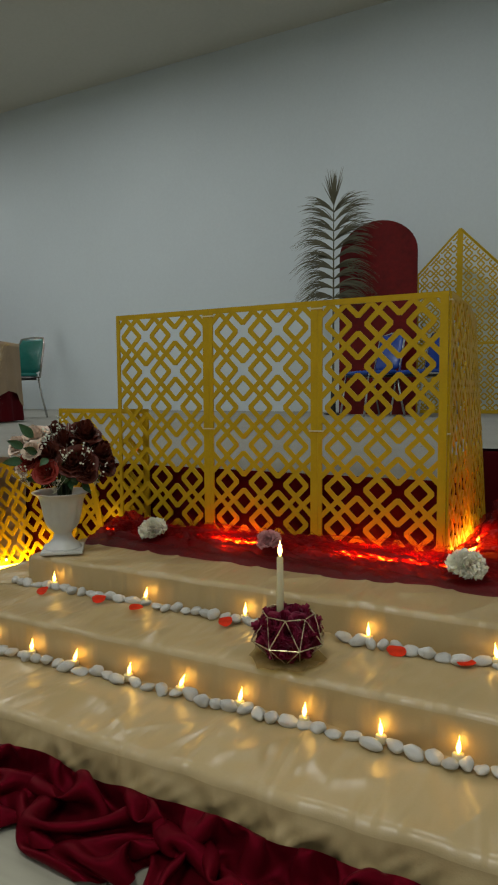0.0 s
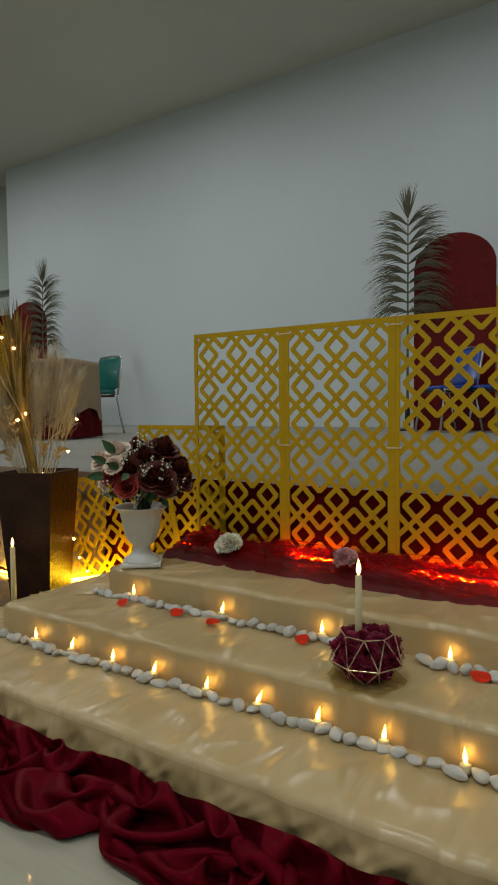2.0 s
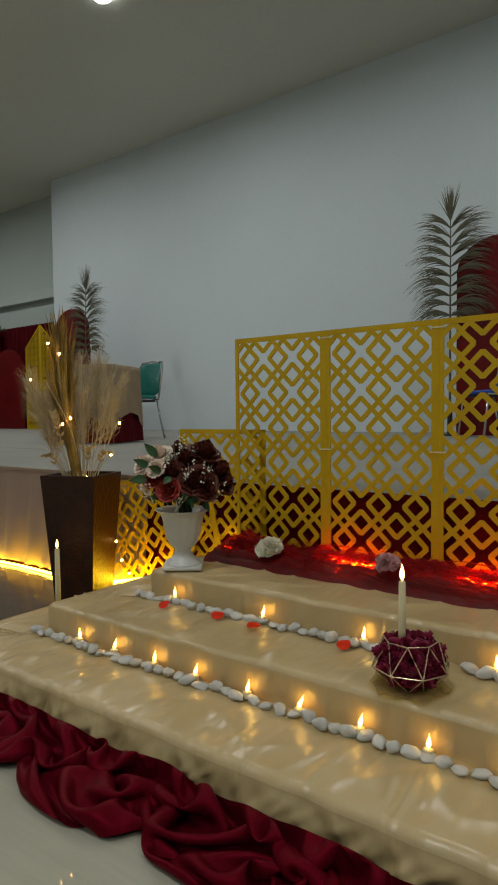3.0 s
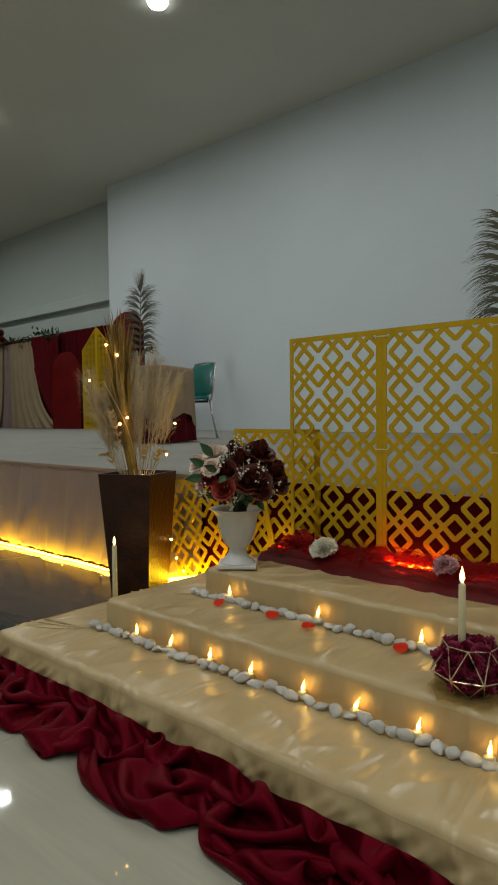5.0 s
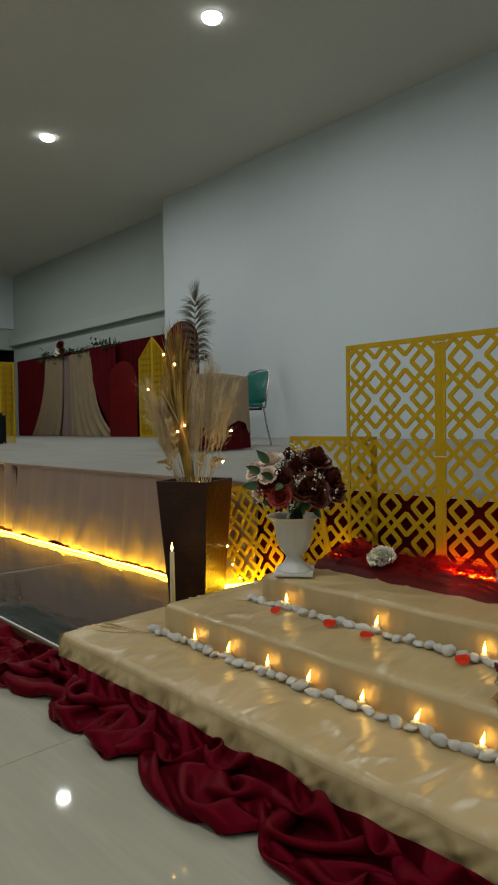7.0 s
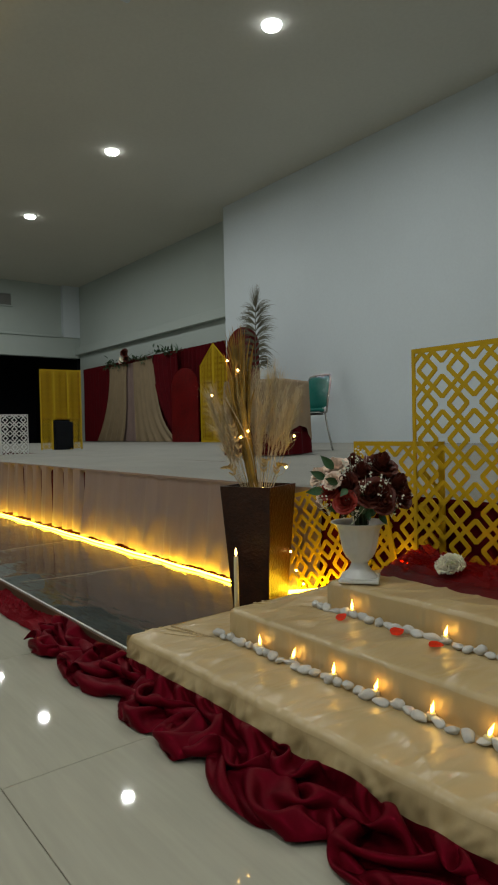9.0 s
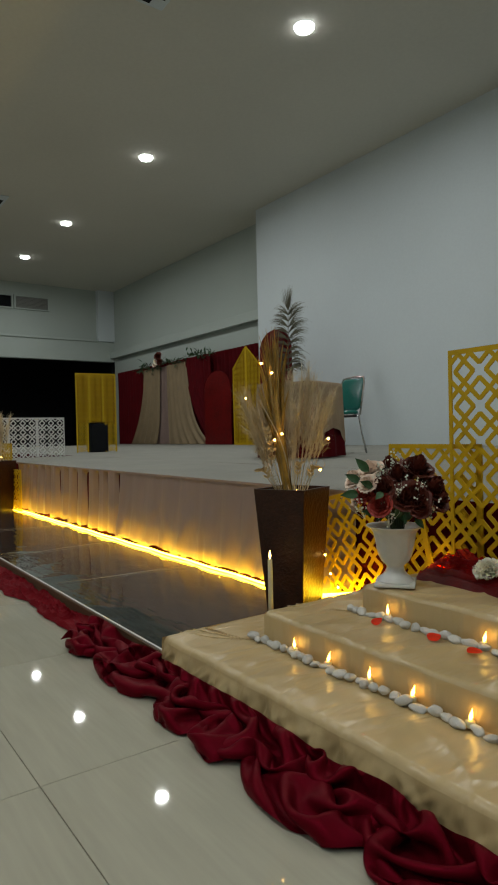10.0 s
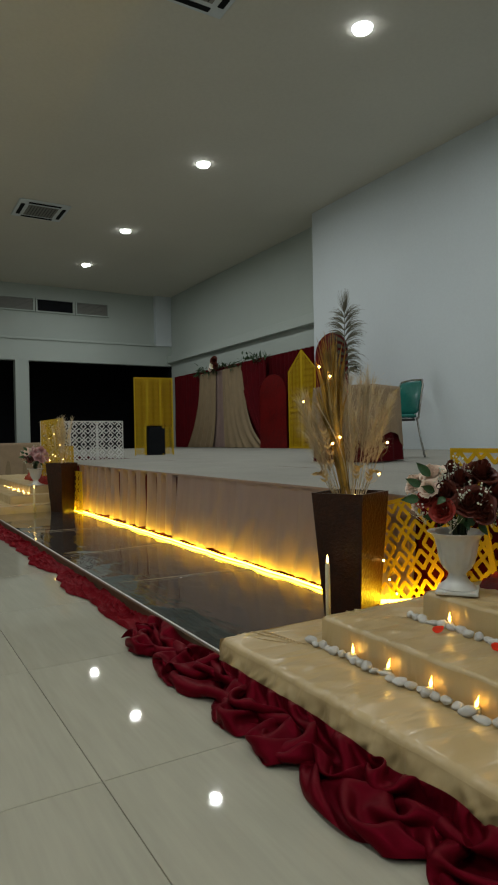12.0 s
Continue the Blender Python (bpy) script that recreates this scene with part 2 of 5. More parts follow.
def tube(points, radius, sides=8, bm=None, ends=None):
    """A tube along points; ends: radius at the last point."""
    bm = bm or bmesh.new()
    pts = [Vector(p) for p in points]
    rings = []
    up = Vector((0.13, 0.29, 0.95))
    for i, p in enumerate(pts):
        d = (pts[min(i + 1, len(pts) - 1)] - pts[max(i - 1, 0)]).normalized()
        s = d.cross(up)
        s = s.normalized() if s.length > 1e-4 else d.orthogonal().normalized()
        n = s.cross(d).normalized()
        r = radius if ends is None else radius + (ends - radius) * i / (len(pts) - 1)
        rings.append([bm.verts.new(p + r * (math.cos(2 * math.pi * k / sides) * s + math.sin(2 * math.pi * k / sides) * n)) for k in range(sides)])
    for p, q in zip(rings, rings[1:]):
        for k in range(sides):
            j = (k + 1) % sides
            bm.faces.new((p[k], p[j], q[j], q[k]))
    bm.faces.new(rings[0][::-1])
    bm.faces.new(rings[-1])
    return bm


def sheet(nu, nv, f, bm=None):
    """A grid of nu x nv cells through f(u, v), u and v from 0 to 1."""
    bm = bm or bmesh.new()
    vs = [[bm.verts.new(f(i / nu, j / nv)) for j in range(nv + 1)] for i in range(nu + 1)]
    for i in range(nu):
        for j in range(nv):
            bm.faces.new((vs[i][j], vs[i + 1][j], vs[i + 1][j + 1], vs[i][j + 1]))
    return bm


def fold(x, y, z=0.0):
    return noise.noise(Vector((x, y, z)))


def ridge(x, y, z=0.0):
    return 1 - abs(2 * noise.noise(Vector((x, y, z))))


# ---- the hall ----
X1, Y0 = 6.0, -10.0


def wall(name, x0, x1, y0, y1, z0, z1, m, label):
    return solid(name, box(x0, x1, y0, y1, z0, z1), m, label, "wall", kind="structure")


floor = solid("floor", box(FAR_X - 0.2, X1 + 0.2, Y0 - 0.2, CLOSET_Y + 0.2, -0.2, -0.005), M_GROUT, "polished beige tiled hall floor", "floor", kind="structure")
TILE = 0.8
bt = box(0.0009, TILE - 0.0009, 0.0009, TILE - 0.0009, -0.008, 0.0, 0.001, segs=1)
tile_mesh = mesh_of(bt, "tile", M_TILE)
rest = bmesh.new()
for i in range(-22, 10):
    for j in range(-13, 3):
        tx, ty = -1.776 + i * TILE, 0.055 + j * TILE
        if -9 <= i <= 2 and -5 <= j <= 0:
            piece("tile", tile_mesh, floor, pose(tx, ty, 0))
        else:
            box(tx + 0.0015, tx + TILE - 0.0015, ty + 0.0015, ty + TILE - 0.0015, -0.008, 0.0, bm=rest)
tagged(part("far_tiles", rest, M_TILE, floor), kind="stuff")

wall("wall_back", -10.92, X1, WALL_Y, WALL_Y + 0.6, 0, CEIL, M_WALL, "tall plain white back wall of the hall")
wall("wall_recess", FAR_X, -10.9, CLOSET_Y, CLOSET_Y + 0.2, 0, CEIL, M_GREYWALL, "grey-green side wall set back from the white one")
wall("wall_right", X1, X1 + 0.2, Y0, WALL_Y, 0, CEIL, M_WALL, "plain white end wall")
wall("wall_front", FAR_X, X1, Y0 - 0.2, Y0, 0, CEIL, M_WALL, "plain white front wall")
solid("ceiling", box(FAR_X - 0.2, X1 + 0.2, Y0 - 0.2, CLOSET_Y + 0.2, CEIL, CEIL + 0.2), M_CEIL, "plain off-white hall ceiling", "ceiling", kind="structure")
# far end wall: dark openings below a beam, a strip of vents above
far = bmesh.new()
box(FAR_X - 0.25, FAR_X, Y0, CLOSET_Y, 3.1, 3.72, bm=far)
box(FAR_X - 0.25, FAR_X - 0.1, Y0, CLOSET_Y, 3.72, CEIL, bm=far)
solid("wall_far_end", far, M_GREYWALL, "grey-green end wall above dark openings", "wall", kind="structure")
for cy in (-6.3, -1.6, 3.09):
    solid("column", box(FAR_X - 0.3, FAR_X, cy, cy + 0.38, 0, 3.1, 0.01), M_GREYWALL, "plain grey-green square column", "column", "columns", "structure")
solid("column", box(FAR_X - 0.25, FAR_X + 0.06, 7.36, CLOSET_Y, 3.72, CEIL, 0.015), M_WALL, "pale corner column up to the ceiling", "column", "columns", "structure")
# Added near-black boxes: the unlit dark seen through the openings is their colour.
solid("backdrop", box(FAR_X - 4.2, FAR_X - 4.0, Y0, CLOSET_Y + 1, -0.1, 3.6), M_DARK, "near-black sheet painted as the unlit space behind the openings", "backdrop", kind="structure")
solid("wall_behind", box(FAR_X - 4.0, FAR_X - 0.25, CLOSET_Y, CLOSET_Y + 0.2, 0, 3.6), M_DARK, "near-black sheet added to close the unlit space at its side", "wall", kind="structure")
solid("soffit", box(FAR_X - 4.0, FAR_X - 0.25, Y0, CLOSET_Y, 3.5, 3.6), M_DARK, "near-black sheet added to close the unlit space above", "ceiling", kind="structure")
solid("ground", box(FAR_X - 4.0, FAR_X - 0.2, Y0, CLOSET_Y, -0.2, -0.01), M_DARK, "near-black sheet added to close the unlit space below", "floor", kind="structure")
solid("trim", box(FAR_X, -10.9, CLOSET_Y - 0.16, CLOSET_Y, 3.19, 3.40, 0.01), M_GREYWALL, "grey-green ledge along the recessed wall", "trim", kind="structure")
solid("trim", box(FAR_X, FAR_X + 0.05, Y0, 7.35, 3.70, 3.76, 0.01), M_GREYWALL, "thin grey-green ledge over the openings", "trim", kind="structure")


def vent_window(y0, y1, open_dark):
    w = thing("vent_window", "narrow horizontal vent high in the end wall", "vent", "high vents")
    fr = bmesh.new()
    x, a, b = FAR_X - 0.10, 4.52, 4.93
    for q in ((y0, y1, b - 0.04, b), (y0, y1, a, a + 0.04), (y0, y0 + 0.05, a + 0.04, b - 0.04), (y1 - 0.05, y1, a + 0.04, b - 0.04)):
        box(x, x + 0.07, *q, bm=fr)
    part("frame", fr, M_GREYWALL, w)
    # The open vent has no depth; its dark is a near-black sheet.
    part("backing", box(x + 0.002, x + 0.01, y0 + 0.05, y1 - 0.05, a + 0.04, b - 0.04), M_DARK if open_dark else M_GRILLE, w)
    if not open_dark:
        me = mesh_of(box(x + 0.01, x + 0.035, y0 + 0.05, y1 - 0.05, 0, 0.018), "slat", M_GRILLE)
        for k in range(8):
            piece("slat", me, w, pose(0, 0, a + 0.06 + k * 0.038))


vent_window(2.55, 3.68, False)
vent_window(3.70, 4.83, True)
vent_window(4.85, 5.88, False)
vent_window(0.6, 1.7, False)


def downlight(x, y):
    d = thing("downlight", "round recessed white ceiling downlight, lit", "ceiling light", "downlights", pose(x, y, CEIL))
    part("rim", lathe([(0.124, 0.0), (0.124, -0.004), (0.118, -0.007), (0.112, -0.005), (0.112, -0.002)], 28), M_WALL, d, smooth=False)
    part("diffuser", lathe([(0.113, -0.003), (0.110, -0.018), (0.096, -0.038), (0.060, -0.050), (0.01, -0.055)], 28), M_LAMP, d)


for lx, ly in DOWNLIGHTS + HALL_LIGHTS:
    downlight(lx, ly)


def cassette(x, y):
    c = thing("air_conditioner", "square white cassette air conditioner in the ceiling", "air conditioner", "ceiling units", pose(x, y, CEIL))
    part("panel", box(-0.48, 0.48, -0.48, 0.48, -0.035, 0, 0.02), M_WALL, c)
    part("grille", box(-0.28, 0.28, -0.28, 0.28, -0.047, -0.036, 0.006), M_GRILLE, c, "dark slotted grille")
    # Near-black strips stand in for the shaded air slots.
    slot = mesh_of(box(-0.30, 0.30, -0.035, 0.035, -0.042, -0.036), "air_slot", M_DARK)
    for k in range(4):
        piece("air_slot", slot, c, pose(0, 0, 0, 0, 0, 90 * k) @ pose(0, 0.385, 0))
    bar = mesh_of(box(-0.26, 0.26, -0.008, 0.008, -0.052, -0.047), "slat", M_BLACKM)
    for k in range(9):
        piece("slat", bar, c, pose(0, -0.22 + 0.055 * k, 0))


cassette(-13.2, 2.52)
cassette(-5.98, 2.46)

# ---- the stage ----
SX0, SX1, SY = -8.56, -0.71, 1.50
st = bmesh.new()
box(SX0, SX1, SY, 2.6, 0, STAGE - 0.012, 0.004, bm=st)
box(-18.2, 5.9, 2.6, WALL_Y, 0, STAGE - 0.012, 0.004, bm=st)
stage = solid("stage", st, M_MAROON_MATT, "low wide stage platform covered with grey carpet", "stage", kind="structure")


def carpet():
    def top(x0, x1, y0, y1, n, m):
        return sheet(n, m, lambda u, v: (x0 + u * (x1 - x0), y0 + v * (y1 - y0), STAGE + 0.0025 * fold(u * (x1 - x0) * 1.2, v * 4)))
    bm = top(SX0, SX1 + 0.01, SY - 0.027, 2.6, 90, 12)
    joined(bm, top(-18.2, 5.9, 2.6, WALL_Y, 150, 40))
    ob = part("carpet", bm, M_CARPET, stage, "worn grey carpet", True)
    return ob


carpet()
# loose seam of the carpet
solid("carpet_tape", sheet(60, 1, lambda u, v: (-6.95 - 0.90 * u + 0.05 * fold(u * 5, 2) + v * (0.040 + 0.030 * fold(u * 9, 1)), 1.54 + 1.96 * u, STAGE + 0.006)), M_BLACKM,
      "thin dark tape over a carpet seam", "tape")


def skirt_cloth(x0, x1, m, deep, y_top, y_bot, seed, owner, label):
    """A gathered cloth hanging from the stage edge."""
    n = int((x1 - x0) * 80)

    def f(u, v):
        x = x0 + u * (x1 - x0)
        g = deep(x)
        pleat = math.sin(x * 30 + 2.8 * fold(x * 1.7, seed))
        if g > 0.02:
            groove = min(max((pleat + 0.75 * fold(x * 2.1, seed + 7) - 0.02) / 0.25, 0), 1)
        if g < 0.02:
            w = (0.45 + 0.55 * v) * g * (0.9 * abs(pleat) ** 0.7 * (1 if pleat > 0 else -1) + 0.8 * fold(x * 15, seed, v * 0.6)) + v ** 2.2 * (0.026 * fold(x * 12 + v * 2, v * 3, seed + 6) + 0.024 * abs(fold(x * 22 - v * 4, v * 4, seed + 8)))
        else:
            w = g * (0.35 * fold(x * 15, seed, v * 0.6) - 0.35) + 0.030 * v + 0.11 * groove * min(v * 6, 1)
        y = y_top + (y_bot - y_top) * v ** 1.2 + w - 0.006
        return (x + 0.012 * fold(x * 6, v * 2, seed), y, STAGE - 0.004 + v * (0.066 - STAGE) + 0.026 * v * fold(x * 5, seed + 3) + 0.010 * v * fold(x * 17, seed + 4))
    part("cloth_width", sheet(n, 14, f), m, owner, label, True)
    part("hem", sheet(n, 2, lambda u, v: (x0 + u * (x1 - x0), y_top - 0.017 - 0.003 * fold(u * 30, seed), STAGE + 0.003 - 0.012 * v)), m, owner, "folded top edge", True)


sk = thing("stage_skirt", "dusty pink gathered cloth skirt on the stage front", "stage skirt", "stage skirts")
skirt_cloth(-7.1, -4.40, M_SKIRT, lambda x: 0.007 + 0.042 * min(max((-4.45 - x) / 0.35, 0), 1), SY - 0.016, 1.43, 2.0, sk, "deeply pleated width")
skirt_cloth(-4.45, -2.22, M_SKIRT, lambda x: 0.010, SY - 0.016, 1.43, 2.0, sk, "nearly flat width")
sk2 = thing("stage_skirt", "maroon cloth skirt on the stage front behind screens", "stage skirt", "stage skirts")
skirt_cloth(-2.22, -0.665, M_MAROON_MATT, lambda x: 0.005, SY - 0.010, SY - 0.022, 5.0, sk2, "")
sk3 = thing("stage_skirt", "maroon cloth skirt on the far stage front", "stage skirt", "stage skirts")
skirt_cloth(SX0, -7.1, M_MAROON_MATT, lambda x: 0.005, SY - 0.010, SY - 0.022, 6.0, sk3, "")

led = solid("led_strip", tube([(-7.0 + 0.1 * k, 1.402 + 0.004 * math.sin(k * 1.3), 0.055) for k in range(48)], 0.0060, 6), M_LED,
            "glowing warm yellow light strip along the stage foot", "light strip")

# shallow basin with dark glossy sheet before the stage
basin = thing("basin", "shallow basin lined with a dark glossy wet sheet", "basin", kind="structure")
part("water", sheet(160, 24, lambda u, v: (-7.3 + u * 5.2, 0.615 + v * 0.86, 0.046 + 0.0016 * fold(u * 12, v * 3) + 0.0030 * max(ridge(u * 9 + v, v * 2.5, 3), 0) ** 14)), M_WATER, basin, "", True)
part("bed", box(-7.3, -2.05, 0.60, 1.48, -0.001, 0.036), M_BLACKM, basin)
part("rim", box(-7.3, -2.1, 0.590, 0.612, 0.0, 0.052, 0.004), mat("brown_rim_board", (0.11, 0.06, 0.03), 0.5, var=0.2), basin)
# Raised folds, their glint put in as a pale colour.
for k, (sx, sl) in enumerate(((-3.45, 0.10), (-4.35, -0.06), (-5.55, 0.12))):
    part("seam", sheet(20, 2, lambda u, v: (sx + sl * u + 0.010 * math.sin(u * 7 + k) + 0.004 * v, 0.66 + 0.72 * u, 0.0500 + 0.002 * math.sin(math.pi * v))), M_SEAM, basin, "raised fold", True)
part("edge", box(-7.3, -2.1, 0.596, 0.604, 0.0525, 0.056, 0.001), M_WHITEPAINT, basin, "thin white edging")


# ---- satin steps ----
def satin_step(x0, x1, y0, y1, z0, z1, seed, name_label, droop, folds=()):
    """A platform under wrinkled satin: soft front and side edges, a gathered foot."""
    r = 0.022 if droop > 0.01 else 0.015
    prof, low = [], 14
    h = z1 - z0
    for k in range(low):
        prof.append((0.0, k / (low - 1) * (h - r)))
    for k in range(1, 7):
        a = k / 6 * math.pi / 2
        prof.append((r * (1 - math.cos(a)), h - r + r * math.sin(a)))
    depth = y1 - y0
    nt = 64
    for k in range(1, nt + 1):
        prof.append((r + (depth - r) * (k / nt) ** 1.6, h))
    nu = int((x1 - x0) * (190 if droop > 0.01 else 120))

    def hang(x, t):
        """How far the hanging front stands out at x, from t = 0 at the edge to 1 at the foot."""
        if droop < 0.01:
            return 0.004 * t * fold(x * 7, t * 1.5, seed) + 0.0025 * fold(x * 15 + t * 3, t * 2, seed + 3) * t
        wide = min(max(3.4 * fold(x * 11 + 0.9 * t + 0.8 * fold(x * 4, seed), t * 0.5, seed + 12), -1), 1)
        slim = min(max(3.2 * fold(x * 25 - 1.3 * t, t * 0.8, seed + 14), -1), 1)
        crisp = max(1 - abs(2.2 * fold(x * 17 + 2.2 * t, t * 0.6, seed + 13)), 0)
        tuck = min(1.9 * t, 1) ** 0.9
        out = -0.006 + 0.006 * tuck + tuck * (0.0070 * wide + 0.0060 * slim) + 0.011 * tuck * crisp ** 2 + 0.0045 * tuck * (2 * abs(fold(x * 43 + 2.5 * t, t * 0.7, seed + 21)) - 0.4) + 0.006 * (1 - t) * fold(x * 13, seed + 5)
        return -min(max(out, -0.011), 0.0148)

    def f(u, v):
        i = min(int(round(v * (len(prof) - 1))), len(prof) - 1)
        d, z = prof[i]
        x = x0 + u * (x1 - x0)
        y = y0 + d
        if i <= low:
            t = 1 - min(z / (h - r), 1)
            y += hang(x, t)
            z += 0.003 * fold(x * 9, seed) * (1 - t)
        else:
            e, edge = min(max(d - 0.010, 0) / 0.06, 1), max(1 - d / 0.10, 0)
            y += hang(x, 0) * edge
            w = 0.5 * fold(x * 2.2, d * 3, seed + 8)
            z += e * 0.0055 * max(ridge(x * 4.2 + d * 1.6 + w, d * 2.2 - x * 0.5, seed), 0) ** 6 + e * 0.0042 * max(ridge(x * 7.4 - d * 2.6 + w, d * 3.5 + x * 1.1, seed + 6), 0) ** 5 - 0.002 * e
            z += e * 0.0030 * fold(x * 6.5, d * 7, seed) + 0.0009 * fold(x * 24 + d * 6, d * 10, seed) + 0.003 * fold(x * 9, seed) * edge
            z += 0.0016 * e * fold(x * 19 + d * 5 + w, d * 9 - x * 2, seed + 3)
        if u < 0.5 / nu * 1.2 and i > low:
            z -= 0.004
        return (x, y, z0 + z)
    st = thing("satin_step", name_label, "step", "satin-covered steps")
    n, cut = len(prof) - 1, low
    part("riser", sheet(nu, cut, lambda u, v: f(u, v * cut / n)), M_GOLDSATIN, st, "gathered satin front", True)
    part("tread", sheet(nu, n - cut, lambda u, v: f(u, (cut + v * (n - cut)) / n)), M_GOLDSATIN, st, "flat wrinkled satin top", True)
    for k, (a, b, c, e) in enumerate(folds):
        part("fold", tube([(x0 + 0.004 + a + (c - a) * t, y0 + b + (e - b) * t + 0.006 * math.sin(t * 4 + k), z1 + 0.0005) for t in [i / 8 for i in range(9)]], 0.0030, 6, ends=0.0008), M_GOLDSATIN, st, "", True)
    for xe, s in ((x0, -1), (x1, 1)):
        part("side", sheet(max(int(depth * 40), 6), 8, lambda u, v: (xe + s * min(u / 0.12, 1) * (0.003 + 0.006 * (1 - v) * (1 + fold(u * depth * 12, seed, v * 2))) - s * 0.006 * max(v - 0.85, 0) / 0.15,
                                                                   y0 + u * depth, z0 + v * h - 0.001)), M_GOLDSATIN, st, "hanging satin end", True)
    return st


def steps(m):
    """m: 1 for the near flight, -1 for its mirror at the far end."""
    def span(a, b):
        return (a, b) if m > 0 else (2 * MID_X - b, 2 * MID_X - a)
    satin_step(*span(-2.19, 0.9), 0.568, 1.47, 0.0, Z1, 1.3, "lowest broad step draped with wrinkled champagne satin", 0.020, [(0, 0.115, 0.19, 0.185), (0.01, 0.15, 0.20, 0.20), (0.0, 0.06, 0.17, 0.17)] if m > 0 else ())
    satin_step(*span(-1.965, 0.9), 0.808, 1.47, Z1 - 0.01, Z2, 4.1, "middle step draped with champagne satin", 0.003, [(0, 0.09, 0.16, 0.20), (0.0, 0.12, 0.17, 0.215)] if m > 0 else ())
    satin_step(*span(-1.775, 0.9), 1.045, 1.47, Z2 - 0.01, Z3, 7.7, "top step draped with champagne satin", 0.003)
    x = span(-0.6, 0.9)
    solid("satin_step", sheet(60, 40, lambda u, v: (x[0] + u * 1.5, 1.47 + v * 1.2, Z3 + 0.003 * ridge(u * 5, v * 4, 2))), M_GOLDSATIN,
          "side landing draped with champagne satin", "step", "satin-covered steps", smooth=True)


steps(1)
steps(-1)


# ---- lattice screens ----
PITCH = 0.0575


def ring_into(bm, cx, cz, outer, inner, t, cut):
    def loop(r, c, y):
        pts = []
        for k in range(4):
            a = math.pi / 2 * k
            d = Vector((math.cos(a), 0, math.sin(a)))
            n = Vector((-d.z, 0, d.x))
            tip = d * (r - c)
            pts += [tip - n * c, tip + n * c]
        return [bm.verts.new(Vector((cx + p.x, y, cz + p.z))) for p in pts]
    loops = [loop(outer, cut, -t / 2), loop(outer, cut, t / 2), loop(inner, cut * 0.25, t / 2), loop(inner, cut * 0.25, -t / 2)]
    for a, b in zip(loops, loops[1:] + loops[:1]):
        for k in range(8):
            j = (k + 1) % 8
            bm.faces.new((a[k], a[j], b[j], b[k]))


def lattice_mesh(w, h, m, cols=5, pitch=PITCH, left=0.012, right=0.022, top=0.016, name="lattice"):
    """Cut-out board, x from 0 to w, z from 0 to h: rings of rounded lozenges joined through small ones."""
    bm = bmesh.new()
    x0 = (left + w - right) / 2 - (cols - 1) / 2 * pitch
    rows = int(h / pitch) + 2
    for i in range(-1, cols + 1):
        for j in range(-1, rows):
            cx, cz = x0 + i * pitch, h - top - 0.057 - j * pitch
            if (i + j) % 2 == 0:
                ring_into(bm, cx, cz, pitch * 0.775, pitch * 0.43, 0.0045, pitch * 0.095)
            elif i % 2 == 0:
                ring_into(bm, cx, cz, pitch * 0.54, pitch * 0.21, 0.0041, pitch * 0.05)
    for co, no in (((left * 0.5, 0, 0), (-1, 0, 0)), ((w - right * 0.5, 0, 0), (1, 0, 0)), ((0, 0, 0.004), (0, 0, -1)), ((0, 0, h - top * 0.5), (0, 0, 1))):
        bmesh.ops.bisect_plane(bm, geom=bm.verts[:] + bm.edges[:] + bm.faces[:], plane_co=co, plane_no=no, clear_outer=True)
    return mesh_of(bm, name, m)


def frame_mesh(w, h, m, left=0.012, right=0.022, top=0.016):
    bm = bmesh.new()
    box(0, left, -0.0032, 0.0032, 0, h, bm=bm)
    box(w - right, w, -0.0032, 0.0032, 0, h, bm=bm)
    box(left, w - right, -0.0032, 0.0032, h - top, h, bm=bm)
    box(left, w - right, -0.0032, 0.0032, 0, 0.012, bm=bm)
    return mesh_of(bm, "frame", m)


TALL_H, PANEL_W = 1.016 - Z3 - 0.004, 0.3595
LAT = {k: (lattice_mesh(PANEL_W, TALL_H, m), frame_mesh(PANEL_W, TALL_H, m)) for k, m in (("gold", M_GOLDPAINT), ("white", M_WHITEPAINT))}
tie_mesh = mesh_of(box(-0.022, 0.022, -0.0052, -0.0034, -0.002, 0.002, bm=box(-0.022, 0.022, 0.0034, 0.0052, -0.002, 0.002)), "cable_tie", M_WAX)


def screen(at, count, label, finish="gold"):
    s = thing("lattice_screen", label, "screen", "lattice screens round the stage", at)
    for k in range(count):
        p = piece("panel", LAT[finish][1], s, pose(k * PANEL_W + 0.0005 * k, 0, 0))
        piece("lattice", LAT[finish][0], p)
        if k:
            for z in (TALL_H - 0.022, TALL_H * 0.49):
                piece("cable_tie", tie_mesh, s, pose(k * PANEL_W - 0.004, 0, z))
    return s


ZB = Z3 + 0.004
screen(pose(-1.729, 1.42, ZB), 3, "three gold cut-out lattice panels standing on the top step")


def warped(me, run):
    """A copy of a panel whose far top corner leans in towards the stage; run: where the panel begins along the screen."""
    out = me.copy()
    for v in out.vertices:
        k = min(max((run + v.co.x - 0.22) / 0.5, 0), 1)
        v.co.y += 0.048 * k ** 1.3 * (v.co.z / TALL_H) ** 1.2
    return out


